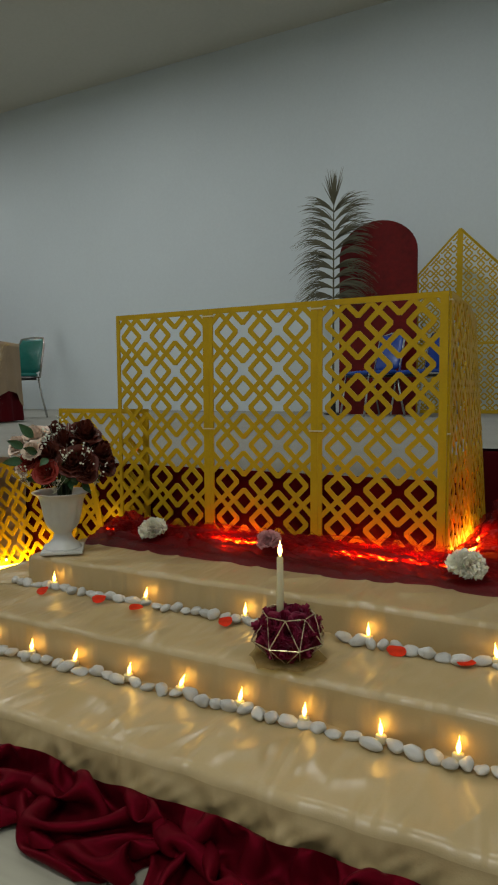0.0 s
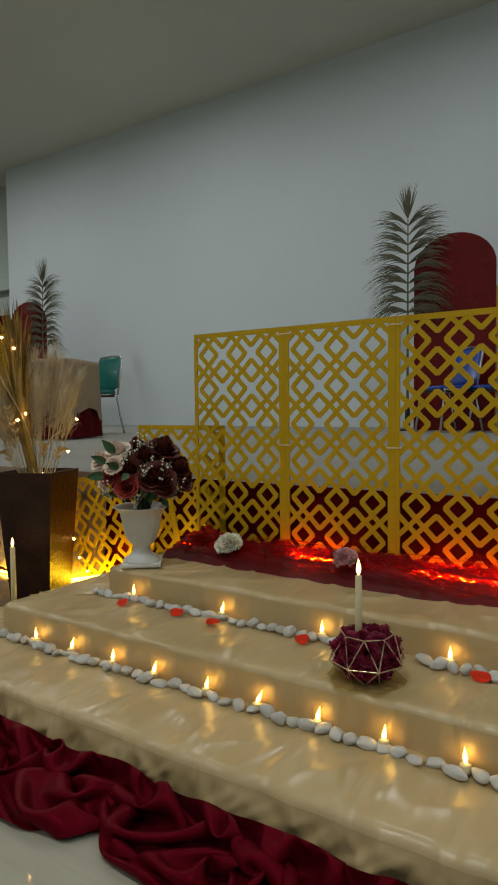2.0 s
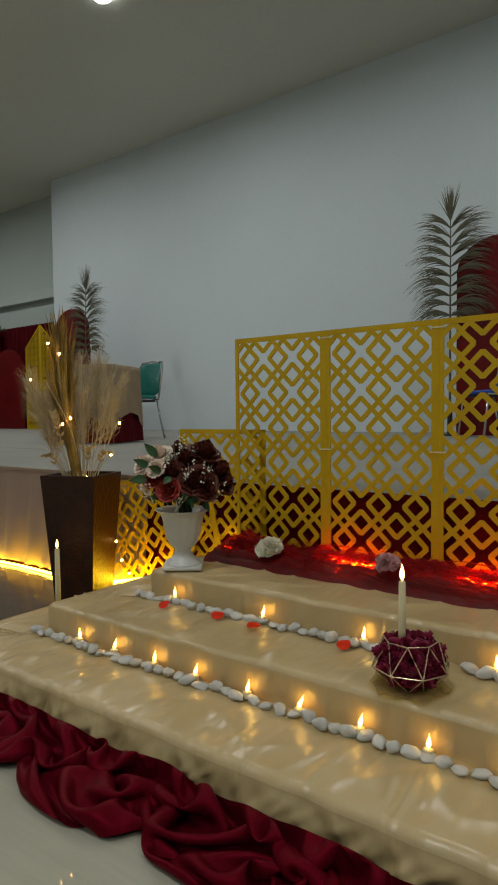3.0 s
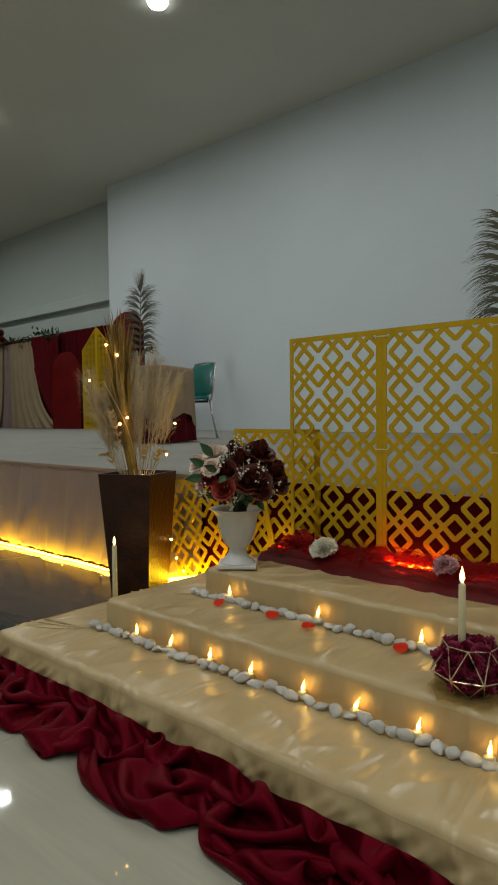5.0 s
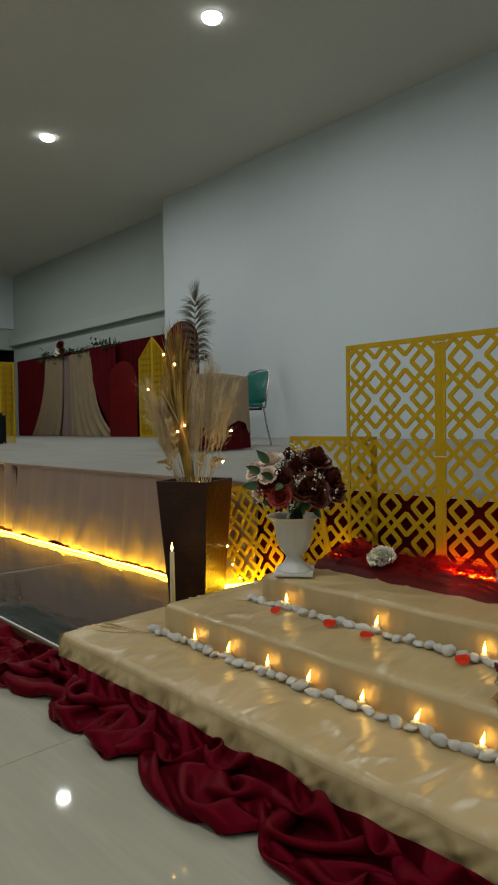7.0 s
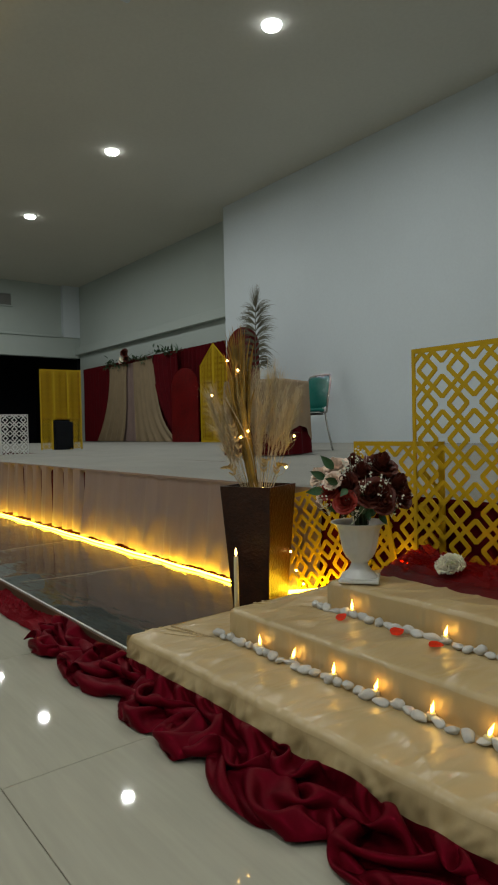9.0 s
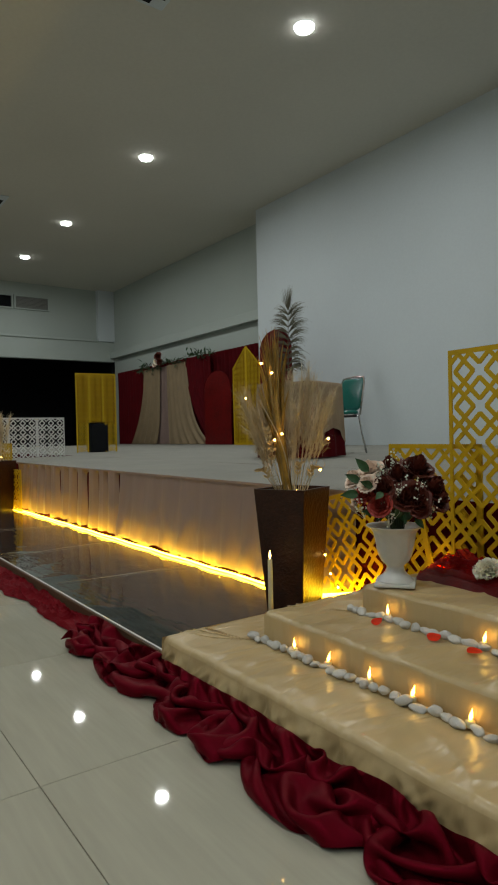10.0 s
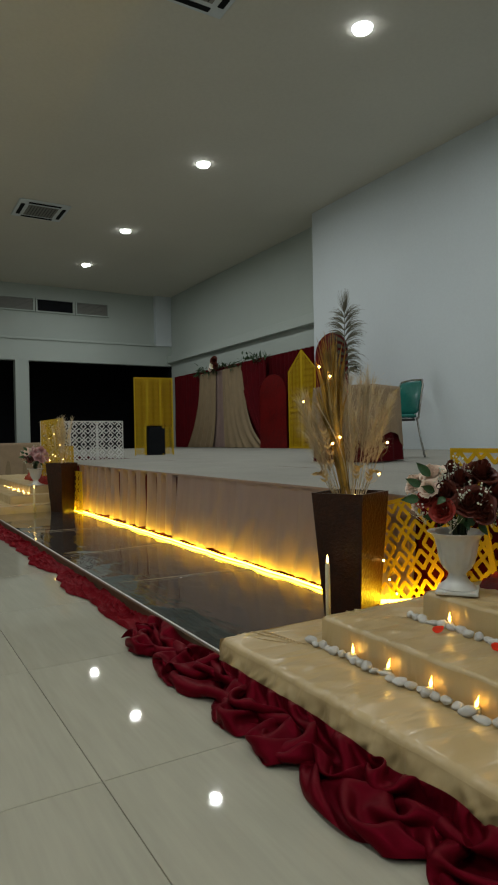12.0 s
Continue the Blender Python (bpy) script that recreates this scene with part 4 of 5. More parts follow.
# ---- rose ball with a taper candle ----
def rose_ball(x, y):
    g = thing("rose_ball", "crimson petals in a brass wire ball holding a candle", "centrepiece", "", pose(x, y, Z2))
    rr = random.Random(12)
    cz, R = 0.058, 0.076
    for k in range(34):
        zz = 1 - 2 * (k + 0.5) / 34
        a = k * 2.39996
        n = Vector((math.sqrt(1 - zz * zz) * math.cos(a), math.sqrt(1 - zz * zz) * math.sin(a), zz))
        p = Vector((n.x * R * 0.72, n.y * R * 0.72, cz + n.z * R * 0.52))
        if p.z < 0.018:
            continue
        piece("rose", rose_mesh(M_ROSEMAG, k % 4), g, aim(p, n, rr.uniform(0, 360)) @ Matrix.Scale(rr.uniform(0.024, 0.033), 4))
    rings = []
    for z, rad, off, n in ((0.004, 0.038, 0.0, 8), (0.046, 0.079, 0.5, 8), (0.099, 0.054, 0.0, 8)):
        rings.append([Vector((rad * math.cos(2 * math.pi * (k + off) / n + 0.3), rad * math.sin(2 * math.pi * (k + off) / n + 0.3), z)) for k in range(n)])
    rod = 0.00125
    for ring in rings:
        for k in range(8):
            part("wire", tube([ring[k], ring[(k + 1) % 8]], rod, 6), M_WIRE, g)
    for k in range(8):
        part("wire", tube([rings[0][k], rings[1][k]], rod, 6), M_WIRE, g)
        part("wire", tube([rings[0][(k + 1) % 8], rings[1][k]], rod, 6), M_WIRE, g)
        part("wire", tube([rings[2][k], rings[1][k]], rod, 6), M_WIRE, g)
        part("wire", tube([rings[2][(k + 1) % 8], rings[1][k]], rod, 6), M_WIRE, g)
    for k in range(3):
        def f(u, v, k=k):
            a = 2 * math.pi * u
            q = 0.078 * v * (1 + 0.3 * fold(math.cos(a) * 2 + k * 5, math.sin(a) * 2))
            return (q * math.cos(a), q * math.sin(a), 0.0065 + 0.010 * v * v * abs(fold(math.cos(a) * 3, math.sin(a) * 3, 4)))
        if k == 0:
            part("net_base", sheet(40, 6, f), M_NET, g, "tan net circle", True)
    return g


rose_ball(-0.868, 0.880)


def taper(x, y, z, length, radius, label, lit):
    c = thing("taper_candle", label, "candle", "taper candles", pose(x, y, z))
    part("wax", lathe([(radius, 0), (radius * 0.98, length * 0.3), (radius * 0.88, length), (radius * 0.3, length + 0.004)], 18), M_WAX, c, "", True)
    s = 0.78
    part("flame", lathe([(0.0022 * s, length + 0.004), (0.0052 * s, length + 0.009), (0.0064 * s, length + 0.015), (0.0048 * s, length + 0.023), (0.0018 * s, length + 0.031), (0.0004, length + 0.036)], 12),
         M_FLAMETIP if lit else M_WAX, c, "", True)
    return c


taper(-0.881, 0.868, Z2 + 0.075, 0.140, 0.0076, "ivory electric taper candle standing in the rose ball, lit", True)
taper(-2.27, 1.065, 0.047, 0.238, 0.0098, "ivory taper candle standing before the dark planter", True)
taper(2 * MID_X + 2.2, 1.0, 0.047, 0.238, 0.0105, "ivory taper candle before the far planter", True)


# ---- red tulle with flowers round the screens ----
def tulle(x0, x1, y0, y1, seed, high, rough, m, label, owner, along_y=False, n=300):
    """A crumpled layer lying on the top step, from its front edge (v = 0) to the screens."""
    def f(u, v):
        s = u * (abs(x1 - x0) if not along_y else abs(y1 - y0))
        fw = 0.030 * fold(s * 3.3, seed) + 0.010 * fold(s * 9, seed + 1)
        hump = math.sin(math.pi * min(v * 0.86, 1)) ** 0.6
        z = Z3 + 0.003 - 0.005 * max(1 - v * 8, 0) + hump * (high * (0.45 + 0.75 * abs(fold(s * 4 + v * 1.5, v * 2.5, seed)))
                                 + rough * (0.030 * abs(fold(s * 13 + v * 4, v * 6 - s * 3, seed + 2)) + 0.016 * abs(fold(s * 30 + 5 * v, v * 10 + s * 11, seed + 4)) + 0.006 * fold(s * 70, v * 26, seed)))
        if along_y:
            return (x1 - (x1 - x0 - fw) * v + 0.012 * fold(s * 14, v * 5), y0 + u * (y1 - y0), z)
        return (x0 + u * (x1 - x0) + 0.012 * fold(s * 14, v * 5), y0 - fw + (y1 - y0 + fw) * v, z)
    return part("layer", sheet(n, 40, f), m, owner, label, True)


tu = thing("tulle_swag", "crumpled red tulle glowing from lights beneath it", "tulle")
tulle(-1.72, -0.42, 1.222, 1.365, 8.0, 0.026, 0.35, M_TULLEDEEP, "deep red smooth tulle fold", tu)
tulle(-1.72, -0.45, 1.262, 1.405, 3.0, 0.046, 1.0, M_TULLE, "thin bright red tulle", tu)
tulle(-1.70, -0.47, 1.285, 1.412, 13.0, 0.058, 1.3, M_TULLEAIRY, "airy red tulle puff", tu)
tulle(-1.73, -1.36, 1.240, 1.405, 31.0, 0.042, 0.8, M_TULLE, "thin bright red tulle", tu, n=120)
tulle(-0.60, -0.36, 1.38, 2.5, 5.0, 0.060, 0.5, M_TULLEDEEP, "deep red smooth tulle fold", tu, True)
tulle(-0.62, -0.42, 1.36, 2.5, 9.0, 0.09, 0.6, M_TULLEAIRY, "airy red tulle puff", tu, True)
strands = bmesh.new()
for i in range(150):
    x = -1.72 + 0.0084 * i
    tube([(x + 0.022 * k, 1.30 + 0.035 * fold(x * 9, k * 0.6) + 0.012 * k, Z3 + 0.055 + 0.030 * fold(x * 5, k * 0.9, 3) + 0.012 * math.sin(k * 1.3)) for k in range(7)], 0.0005, 4, strands)
tagged(part("threads", strands, M_TULLE, tu, "shiny red threads"), kind="stuff")
fuzz, rt = bmesh.new(), random.Random(17)
for i in range(520):
    x, v = rt.uniform(-1.68, -0.50), rt.random()
    p = Vector((x, 1.255 + 0.15 * v, Z3 + 0.012 + 0.062 * math.sin(math.pi * min(0.15 + 0.8 * v, 1)) * (0.75 + 0.6 * fold(x * 5, 3.0))))
    d = Vector((rt.gauss(0, 1), rt.gauss(0, 0.5), rt.gauss(0.35, 0.5))).normalized() * rt.uniform(0.015, 0.045)
    bow = Vector((rt.gauss(0, 0.008), rt.gauss(0, 0.006), abs(rt.gauss(0, 0.010))))
    n = d.cross(Vector((0.2, 1, 0.1))).normalized() * 0.0006
    row = [(fuzz.verts.new(p + d * t + bow * 4 * t * (1 - t) - n), fuzz.verts.new(p + d * t + bow * 4 * t * (1 - t) + n)) for t in (0, 0.33, 0.66, 1)]
    for (a, b), (c, e) in zip(row, row[1:]):
        fuzz.faces.new((a, b, e, c))
tagged(part("fluff", fuzz, M_TULLE, tu, "loose red net edges"), kind="stuff")
far_tu = thing("tulle_swag", "crumpled deep red tulle on the far steps", "tulle")
tulle(2 * MID_X + 0.45, 2 * MID_X + 1.92, 1.24, 1.40, 4.0, 0.085, 0.8, M_TULLE, "red tulle", far_tu)

for k, (x0, x1) in enumerate(((-1.34, -1.18), (-0.95, -0.64))):
    solid("led_strip", tube([(x0 + (x1 - x0) * i / 10, 1.388 + 0.016 * math.sin(i * 1.9 + k), Z3 + 0.018 + 0.008 * math.sin(i * 2.3)) for i in range(11)], 0.0032, 6), M_LEDRED,
          "orange light strip glowing under the tulle", "light strip")
solid("led_strip", tube([(-0.60 + 0.012 * math.sin(i * 1.7), 1.44 + 0.05 * i, Z3 + 0.014) for i in range(9)], 0.003, 6), M_LEDRED,
      "orange light strip along the side screen foot", "light strip")
solid("led_strip", tube([(-1.772 + 0.007 * i, 1.398 + 0.003 * math.sin(i), Z3 + 0.008) for i in range(5)], 0.0035, 6), M_LED, "yellow light strip behind the urn", "light strip")


def carnation(x, y, z, m, rad, label):
    """A dense ball of ruffled petals."""
    c = thing("silk_carnation", label, "flower", "flowers on the tulle", pose(x, y, z, 25, 0, 0))
    bm = bmesh.new()
    rr = random.Random(int(x * -1000))
    for k in range(120):
        a, e = rr.uniform(0, 6.28), rr.uniform(-0.15, 1.5)
        d = Vector((math.cos(a) * math.cos(e), math.sin(a) * math.cos(e), math.sin(e) * 0.62))
        s = d.cross(Vector((0.1, 0, 1))).normalized()
        s = (s + d.cross(s) * rr.uniform(-0.8, 0.8)).normalized()
        n, q, ln = s.cross(d).normalized(), rr.uniform(0, 9), rr.uniform(0.75, 1.0)

        def f(u, v, d=d, s=s, n=n, q=q, ln=ln):
            w = (0.2 + 0.8 * v) * rad * 0.36 * (u - 0.5) * 2
            rip = 0.13 * rad * math.sin(u * 17 + q) * v
            return tuple(d * rad * ln * (0.1 + 0.9 * v) + s * w + n * rip + d * rip * 0.3)
        sheet(8, 3, f, bm)
    tagged(part("bloom", bm, m, c, "", True), kind="stuff")
    core = bmesh.new()
    bmesh.ops.create_icosphere(core, subdivisions=2, radius=rad * 0.52)
    part("heart", core, m, c, "", True)


carnation(-1.497, 1.283, 0.340, M_WHITEFLOWER, 0.046, "ruffled cream silk carnation lying on red tulle")
carnation(-1.105, 1.285, 0.345, M_PINKFLOWER, 0.037, "ruffled dusty pink silk carnation on red tulle")
carnation(-0.575, 1.275, 0.338, M_WHITEFLOWER, 0.050, "large ruffled cream silk carnation on red tulle")
carnation(-0.46, 1.62, 0.345, M_WHITEFLOWER, 0.045, "ruffled cream silk carnation beside the screen")


# ---- tall planter with dried grasses ----
def planter(at, label):
    p = thing("planter", label, "planter", "dark planters beside the basin", at)
    h, a, b = 0.492, 0.078, 0.110

    def wallface(k):
        def f(u, v):
            w = a + (b - a) * v
            return (w * (2 * u - 1), -w, h * v)
        bm = sheet(8, 16, f)

        def inner(u, v):
            w = (a + (b - a) * v) - 0.010
            return (w * (2 * u - 1), -w, h * v)
        sheet(8, 16, inner, bm)
        w0, w1 = b, b - 0.010
        vs = [bm.verts.new(q) for q in ((-w0, -w0, h), (w0, -w0, h), (w1, -w1, h), (-w1, -w1, h))]
        bm.faces.new(vs)
        return bm
    me = mesh_of(wallface(0), "side", M_VASEDARK)
    for k in range(4):
        piece("side", me, p, pose(0, 0, 0, 0, 0, 90 * k))
    part("base", box(-a + 0.002, a - 0.002, -a + 0.002, a - 0.002, 0.0, 0.02), M_VASEDARK, p)
    part("filling", box(-b + 0.018, b - 0.018, -b + 0.018, b - 0.018, h - 0.07, h - 0.05), M_BLACKM, p)
    return p


def plume_bm(pts, width, hairs, seed, droop=0.04, length=0.11):
    rr = random.Random(seed)
    bm = tube(pts, 0.0014, 5, ends=0.0006)
    P = [Vector(q) for q in pts]
    for k in range(hairs):
        t = rr.uniform(0.34, 1.0)
        f = t * (len(P) - 1)
        i = min(int(f), len(P) - 2)
        p = P[i].lerp(P[i + 1], f - i)
        d = (P[i + 1] - P[i]).normalized()
        side = Vector((rr.gauss(0, 1), rr.gauss(0, 1), rr.gauss(0, 0.3))).normalized()
        ln = length * rr.uniform(0.5, 1.0) * (1.15 - 0.5 * abs(t - 0.72) * 3)
        q1 = p + d * ln * 0.55 + side * width * 0.5 * rr.uniform(0.5, 1)
        q2 = q1 + d * ln * 0.45 + side * width * 0.5 - Vector((0, 0, droop * rr.uniform(0, 1)))
        n = side.cross(d).normalized() * 0.0007
        a, b, c, e, g = (bm.verts.new(v) for v in (p - n, p + n, q1 + n * 0.8, q1 - n * 0.8, q2))
        bm.faces.new((a, b, c, e))
        bm.faces.new((e, c, g))
    return bm


def grasses(at, right, back, label, scale=1.0, full=True):
    g = thing("dried_grasses", label, "dried flowers", "dried grasses in planters", at)
    rr = random.Random(21)
    r, b = Vector(right).normalized(), Vector(back).normalized()
    up = Vector((0, 0, 1))

    def stem(dx, dy, hgt, lean=1.0):
        base = r * dx * 0.22 + b * dy * 0.22
        tip = r * dx * lean + b * dy + up * hgt
        return [base + (tip - base) * t + r * dx * 0.18 * math.sin(math.pi * t) * (1 if t < 0.5 else 0.6) + up * 0.05 * math.sin(math.pi * t) for t in [k / 9 for k in range(10)]]
    spec = []
    for k in range(17 if full else 14):
        dx = rr.uniform(-0.04, 0.175) if full else rr.uniform(-0.03, 0.10)
        spec.append((dx, rr.uniform(-0.06, 0.08), rr.uniform(0.26, 0.54) - 0.9 * max(dx - 0.10, 0), M_STRAWPALE, 0.046, 160))
    for k in range(11 if full else 3):
        spec.append((rr.uniform(-0.19, -0.05), rr.uniform(-0.06, 0.06), rr.uniform(0.26, 0.47), M_STRAWPALE if k % 2 else M_STRAW, 0.054, 230))
    for dx, dy, hgt, m, w, hairs in spec:
        part("plume", plume_bm(stem(dx, dy, hgt * scale), w, hairs, rr.randrange(9999)), m, g)
    # a folded dried palm leaf: many narrow blades, tight at the foot, splayed and ragged at the tip
    for k in range(140 if full else 0):
        q = rr.gauss(0, 1)
        tall = rr.uniform(0.50, 0.72) - 0.03 * abs(q)
        wide = max(min(q, 1.9), -1.9)
        mid = r * (-0.044 + 0.011 * wide) + b * rr.gauss(0, 0.014) + up * 0.30 * scale
        tip = r * (-0.070 + 0.031 * wide) + b * rr.gauss(0, 0.022) + up * tall * scale
        curl, twist, flat = rr.uniform(-0.012, 0.026), rr.uniform(-0.9, 0.9), rr.uniform(0.0030, 0.0058)

        def f(u, v):
            foot = r * (-0.006 + 0.007 * wide) + b * (0.010 * twist)
            p = foot.lerp(mid, u / 0.45) if u < 0.45 else mid.lerp(tip, (u - 0.45) / 0.55)
            p = p + r * (-0.010 * math.sin(math.pi * u) + (curl if wide < 0 else -curl) * -max(u - 0.72, 0) ** 2 * 9) - up * abs(curl) * max(u - 0.8, 0) * 2
            w = flat * (0.25 + 0.75 * math.sin(math.pi * min(0.08 + u * 0.80, 1)) ** 0.8) * (1 if u < 0.9 else (1.02 - u) / 0.12)
            a = twist + 0.8 * u
            return tuple(p + (r * math.cos(a) + b * math.sin(a)) * (v - 0.5) * 2 * w - b * 0.0022 * abs(v - 0.5) * 2)
        part("palm_blade", sheet(18, 2, f), (M_PALMDRY, M_PALMDRY, M_STRAWDARK)[k % 3], g)
    # pale curling twigs
    for dx, dz, turn, wind in ((-0.10, 0.40, 0.5, 5.0), (0.03, 0.40, 2.0, 4.0), (0.11, 0.26, 1.0, -5.0), (-0.03, 0.22, 3.0, 6.0)) if full else ():
        pts = [r * (dx * t + 0.035 * t * math.sin(turn + wind * t)) + b * (-0.05 * t + 0.02 * math.cos(turn + wind * t)) + up * (dz * math.sin(1.5 * t) + 0.02 * math.cos(wind * t + 1)) for t in [q / 18 for q in range(19)]]
        part("twig", tube(pts, 0.0021, 6, ends=0.0011), M_STRAWPALE, g, "pale curled twig", True)
    # small-leaved sprigs
    for dx, dy, hgt in ((-0.135, -0.06, 0.145), (-0.105, -0.06, 0.30), (0.085, -0.07, 0.15), (0.02, -0.08, 0.17)):
        pts = stem(dx, dy, hgt)
        bm = tube(pts, 0.0014, 5)
        for k in range(4, 10):
            for s in (-1, 1):
                lf = leaf_bm(0.025, 0.010, 0.2)
                d = (Vector(pts[k]) - Vector(pts[k - 1])).normalized() + r * s * 0.9 + up * 0.2
                d = d.normalized()
                face = (-b - d * d.dot(-b)).normalized()
                joined(bm, lf, Matrix.Translation(pts[k]) @ Matrix((d, face.cross(d), face)).transposed().to_4x4())
        part("sprig", bm, M_STRAW, g)
    return g, r, b


def bulbs(at, spots, wire, label):
    fl = thing("fairy_lights", label, "string lights", "fairy lights", at)
    part("wire", tube(wire, 0.0006, 4), M_WIRE, fl)
    me = bmesh.new()
    bmesh.ops.create_icosphere(me, subdivisions=2, radius=0.0048)
    me = mesh_of(me, "bulb", M_BULB, True)
    for s in spots:
        piece("bulb", me, fl, Matrix.Translation(s))
    return fl


def dressed_planter(x, y, turn, right, back, spots, which):
    planter(pose(x, y, 0.047, 0, 0, turn), "tall tapered square %s planter standing in the basin" % ("dark brown glazed" if which else "dark brown"))
    g, r, b = grasses(pose(x, y, 0.047 + 0.42), right, back, "pale pampas plumes and golden dried palm blades" if which else "sparse pale pampas plumes in the far planter", 1.0, which)
    pts = [r * a + b * d + Vector((0, 0, z)) for a, z, d in spots]
    wire = []
    for p, q in zip(pts, pts[1:]):
        for k in range(5):
            wire.append(p.lerp(q, k / 5) + Vector((0.01 * math.sin(k * 2.1), 0.008 * math.cos(k * 1.7), -0.012 * math.sin(math.pi * k / 5))))
    bulbs(pose(x, y, 0.047 + 0.42), pts, wire + pts[-1:], "warm white fairy lights wound through dried grasses")


BX, BY = -2.335, 1.232
dressed_planter(BX, BY, 22, (0.507, 0.862, 0), (-0.862, 0.507, 0),
                [(-0.115, 0.560, -0.02), (-0.078, 0.520, -0.05), (-0.178, 0.425, -0.02), (-0.045, 0.285, -0.06), (-0.072, 0.262, -0.05), (0.138, 0.262, -0.05), (0.103, 0.142, -0.05), (0.008, 0.058, -0.06), (0.02, 0.056, 0.02),
                 (0.138, -0.005, 0.13), (0.146, -0.01, 0.14)], True)
dressed_planter(2 * MID_X - BX - 0.03, BY + 0.02, 30, (0.507, 0.862, 0), (-0.862, 0.507, 0),
                [(-0.02, 0.50, -0.03), (-0.055, 0.36, -0.05), (-0.11, 0.32, -0.03), (0.0, 0.25, -0.05), (-0.08, 0.16, -0.03), (-0.06, 0.14, 0), (-0.11, 0.10, -0.03), (0.03, 0.11, -0.05), (0.115, -0.12, 0.06)], False)
bulbs(pose(-2.2, 1.30, 0.05), [(-0.10, 0.0, 0.31), (-0.06, 0.03, 0.22), (0.0, 0.04, 0.10), (-0.03, 0.03, 0.15), (-0.09, 0.0, 0.30)],
      [(-0.10, 0.0, 0.31), (-0.09, 0.01, 0.27), (-0.06, 0.03, 0.22), (-0.03, 0.03, 0.16), (-0.02, 0.02, 0.12), (0.0, 0.04, 0.10), (0.03, 0.05, 0.06)], "fairy lights hanging on the gold lattice")
far_pts = [(-7.30 - 0.09 * k, 1.005 + 0.014 * math.sin(k * 2.0), Z2 + 0.012 + 0.006 * math.cos(k * 1.7)) for k in range(16)]
bulbs(pose(0, 0, 0), far_pts, far_pts, "warm fairy lights lying along the far steps")


# ---- chairs ----
def rounded_pad(w, h, t, r):
    bm = bmesh.new()
    loop = []
    for cx, cz, a0 in ((w / 2 - r, h / 2 - r, 0), (-w / 2 + r, h / 2 - r, 90), (-w / 2 + r, -h / 2 + r, 180), (w / 2 - r, -h / 2 + r, 270)):
        for k in range(7):
            a = radians(a0 + 15 * k)
            loop.append((cx + r * math.cos(a), cz + r * math.sin(a)))
    rows = [(-t / 2, 0.86), (-t / 2 * 0.55, 0.985), (0, 1.0), (t / 2 * 0.55, 0.985), (t / 2, 0.86)]
    rings = [[bm.verts.new((x * s, y, z * s)) for x, z in loop] for y, s in rows]
    for p, q in zip(rings, rings[1:]):
        for k in range(len(loop)):
            j = (k + 1) % len(loop)
            bm.faces.new((p[k], p[j], q[j], q[k]))
    bm.faces.new(rings[0])
    bm.faces.new(rings[-1])
    return bm


def chair(at, m, label):
    """Stacking chair facing -y, origin on the floor."""
    c = thing("stacking_chair", label, "chair", "stacking chairs on the stage", at @ Matrix.Scale(0.96, 4))
    back = rounded_pad(0.42, 0.38, 0.035, 0.06)
    bmesh.ops.rotate(back, verts=back.verts, matrix=Matrix.Rotation(radians(-12), 3, "X"), cent=(0, 0, 0))
    bmesh.ops.translate(back, verts=back.verts, vec=(0, 0.235, 0.67))
    part("backrest", back, m, c, "", True)
    seat = rounded_pad(0.42, 0.42, 0.05, 0.06)
    bmesh.ops.rotate(seat, verts=seat.verts, matrix=Matrix.Rotation(radians(-88), 3, "X"), cent=(0, 0, 0))
    bmesh.ops.translate(seat, verts=seat.verts, vec=(0, 0, 0.455))
    part("seat", seat, m, c, "", True)
    part("seat_base", box(-0.19, 0.19, -0.18, 0.18, 0.405, 0.428, 0.008), M_BLACKM, c)
    hoop = [(-0.225, 0.19, 0.43), (-0.225, 0.225, 0.62), (-0.220, 0.262, 0.80), (-0.19, 0.276, 0.862), (0.0, 0.280, 0.875), (0.19, 0.276, 0.862), (0.220, 0.262, 0.80), (0.225, 0.225, 0.62), (0.225, 0.19, 0.43)]
    part("back_frame", tube(hoop, 0.0115, 10), M_STEEL, c, "", True)
    for s in (-1, 1):
        part("leg", tube([(s * 0.215, -0.17, 0.425), (s * 0.222, -0.20, 0.2), (s * 0.228, -0.23, 0.0)], 0.011, 10), M_STEEL, c, "", True)
        part("leg", tube([(s * 0.215, 0.18, 0.43), (s * 0.222, 0.22, 0.2), (s * 0.228, 0.27, 0.0)], 0.011, 10), M_STEEL, c, "", True)
        part("side_rail", tube([(s * 0.215, -0.18, 0.43), (s * 0.215, 0.19, 0.435)], 0.010, 8), M_STEEL, c, "", True)
    return c


chair(pose(-5.53, 4.45, STAGE + 0.004, 0, 0, -8), M_TEAL, "teal vinyl stacking chair with chrome frame on the stage")
chair(pose(-2.20, 6.02, STAGE + 0.004, 0, 0, -40), M_BLUE, "blue vinyl stacking chair with chrome frame on the stage")
chair(pose(-1.68, 6.02, STAGE + 0.004, 0, 0, -40), M_BLUE, "blue vinyl stacking chair with chrome frame on the stage")


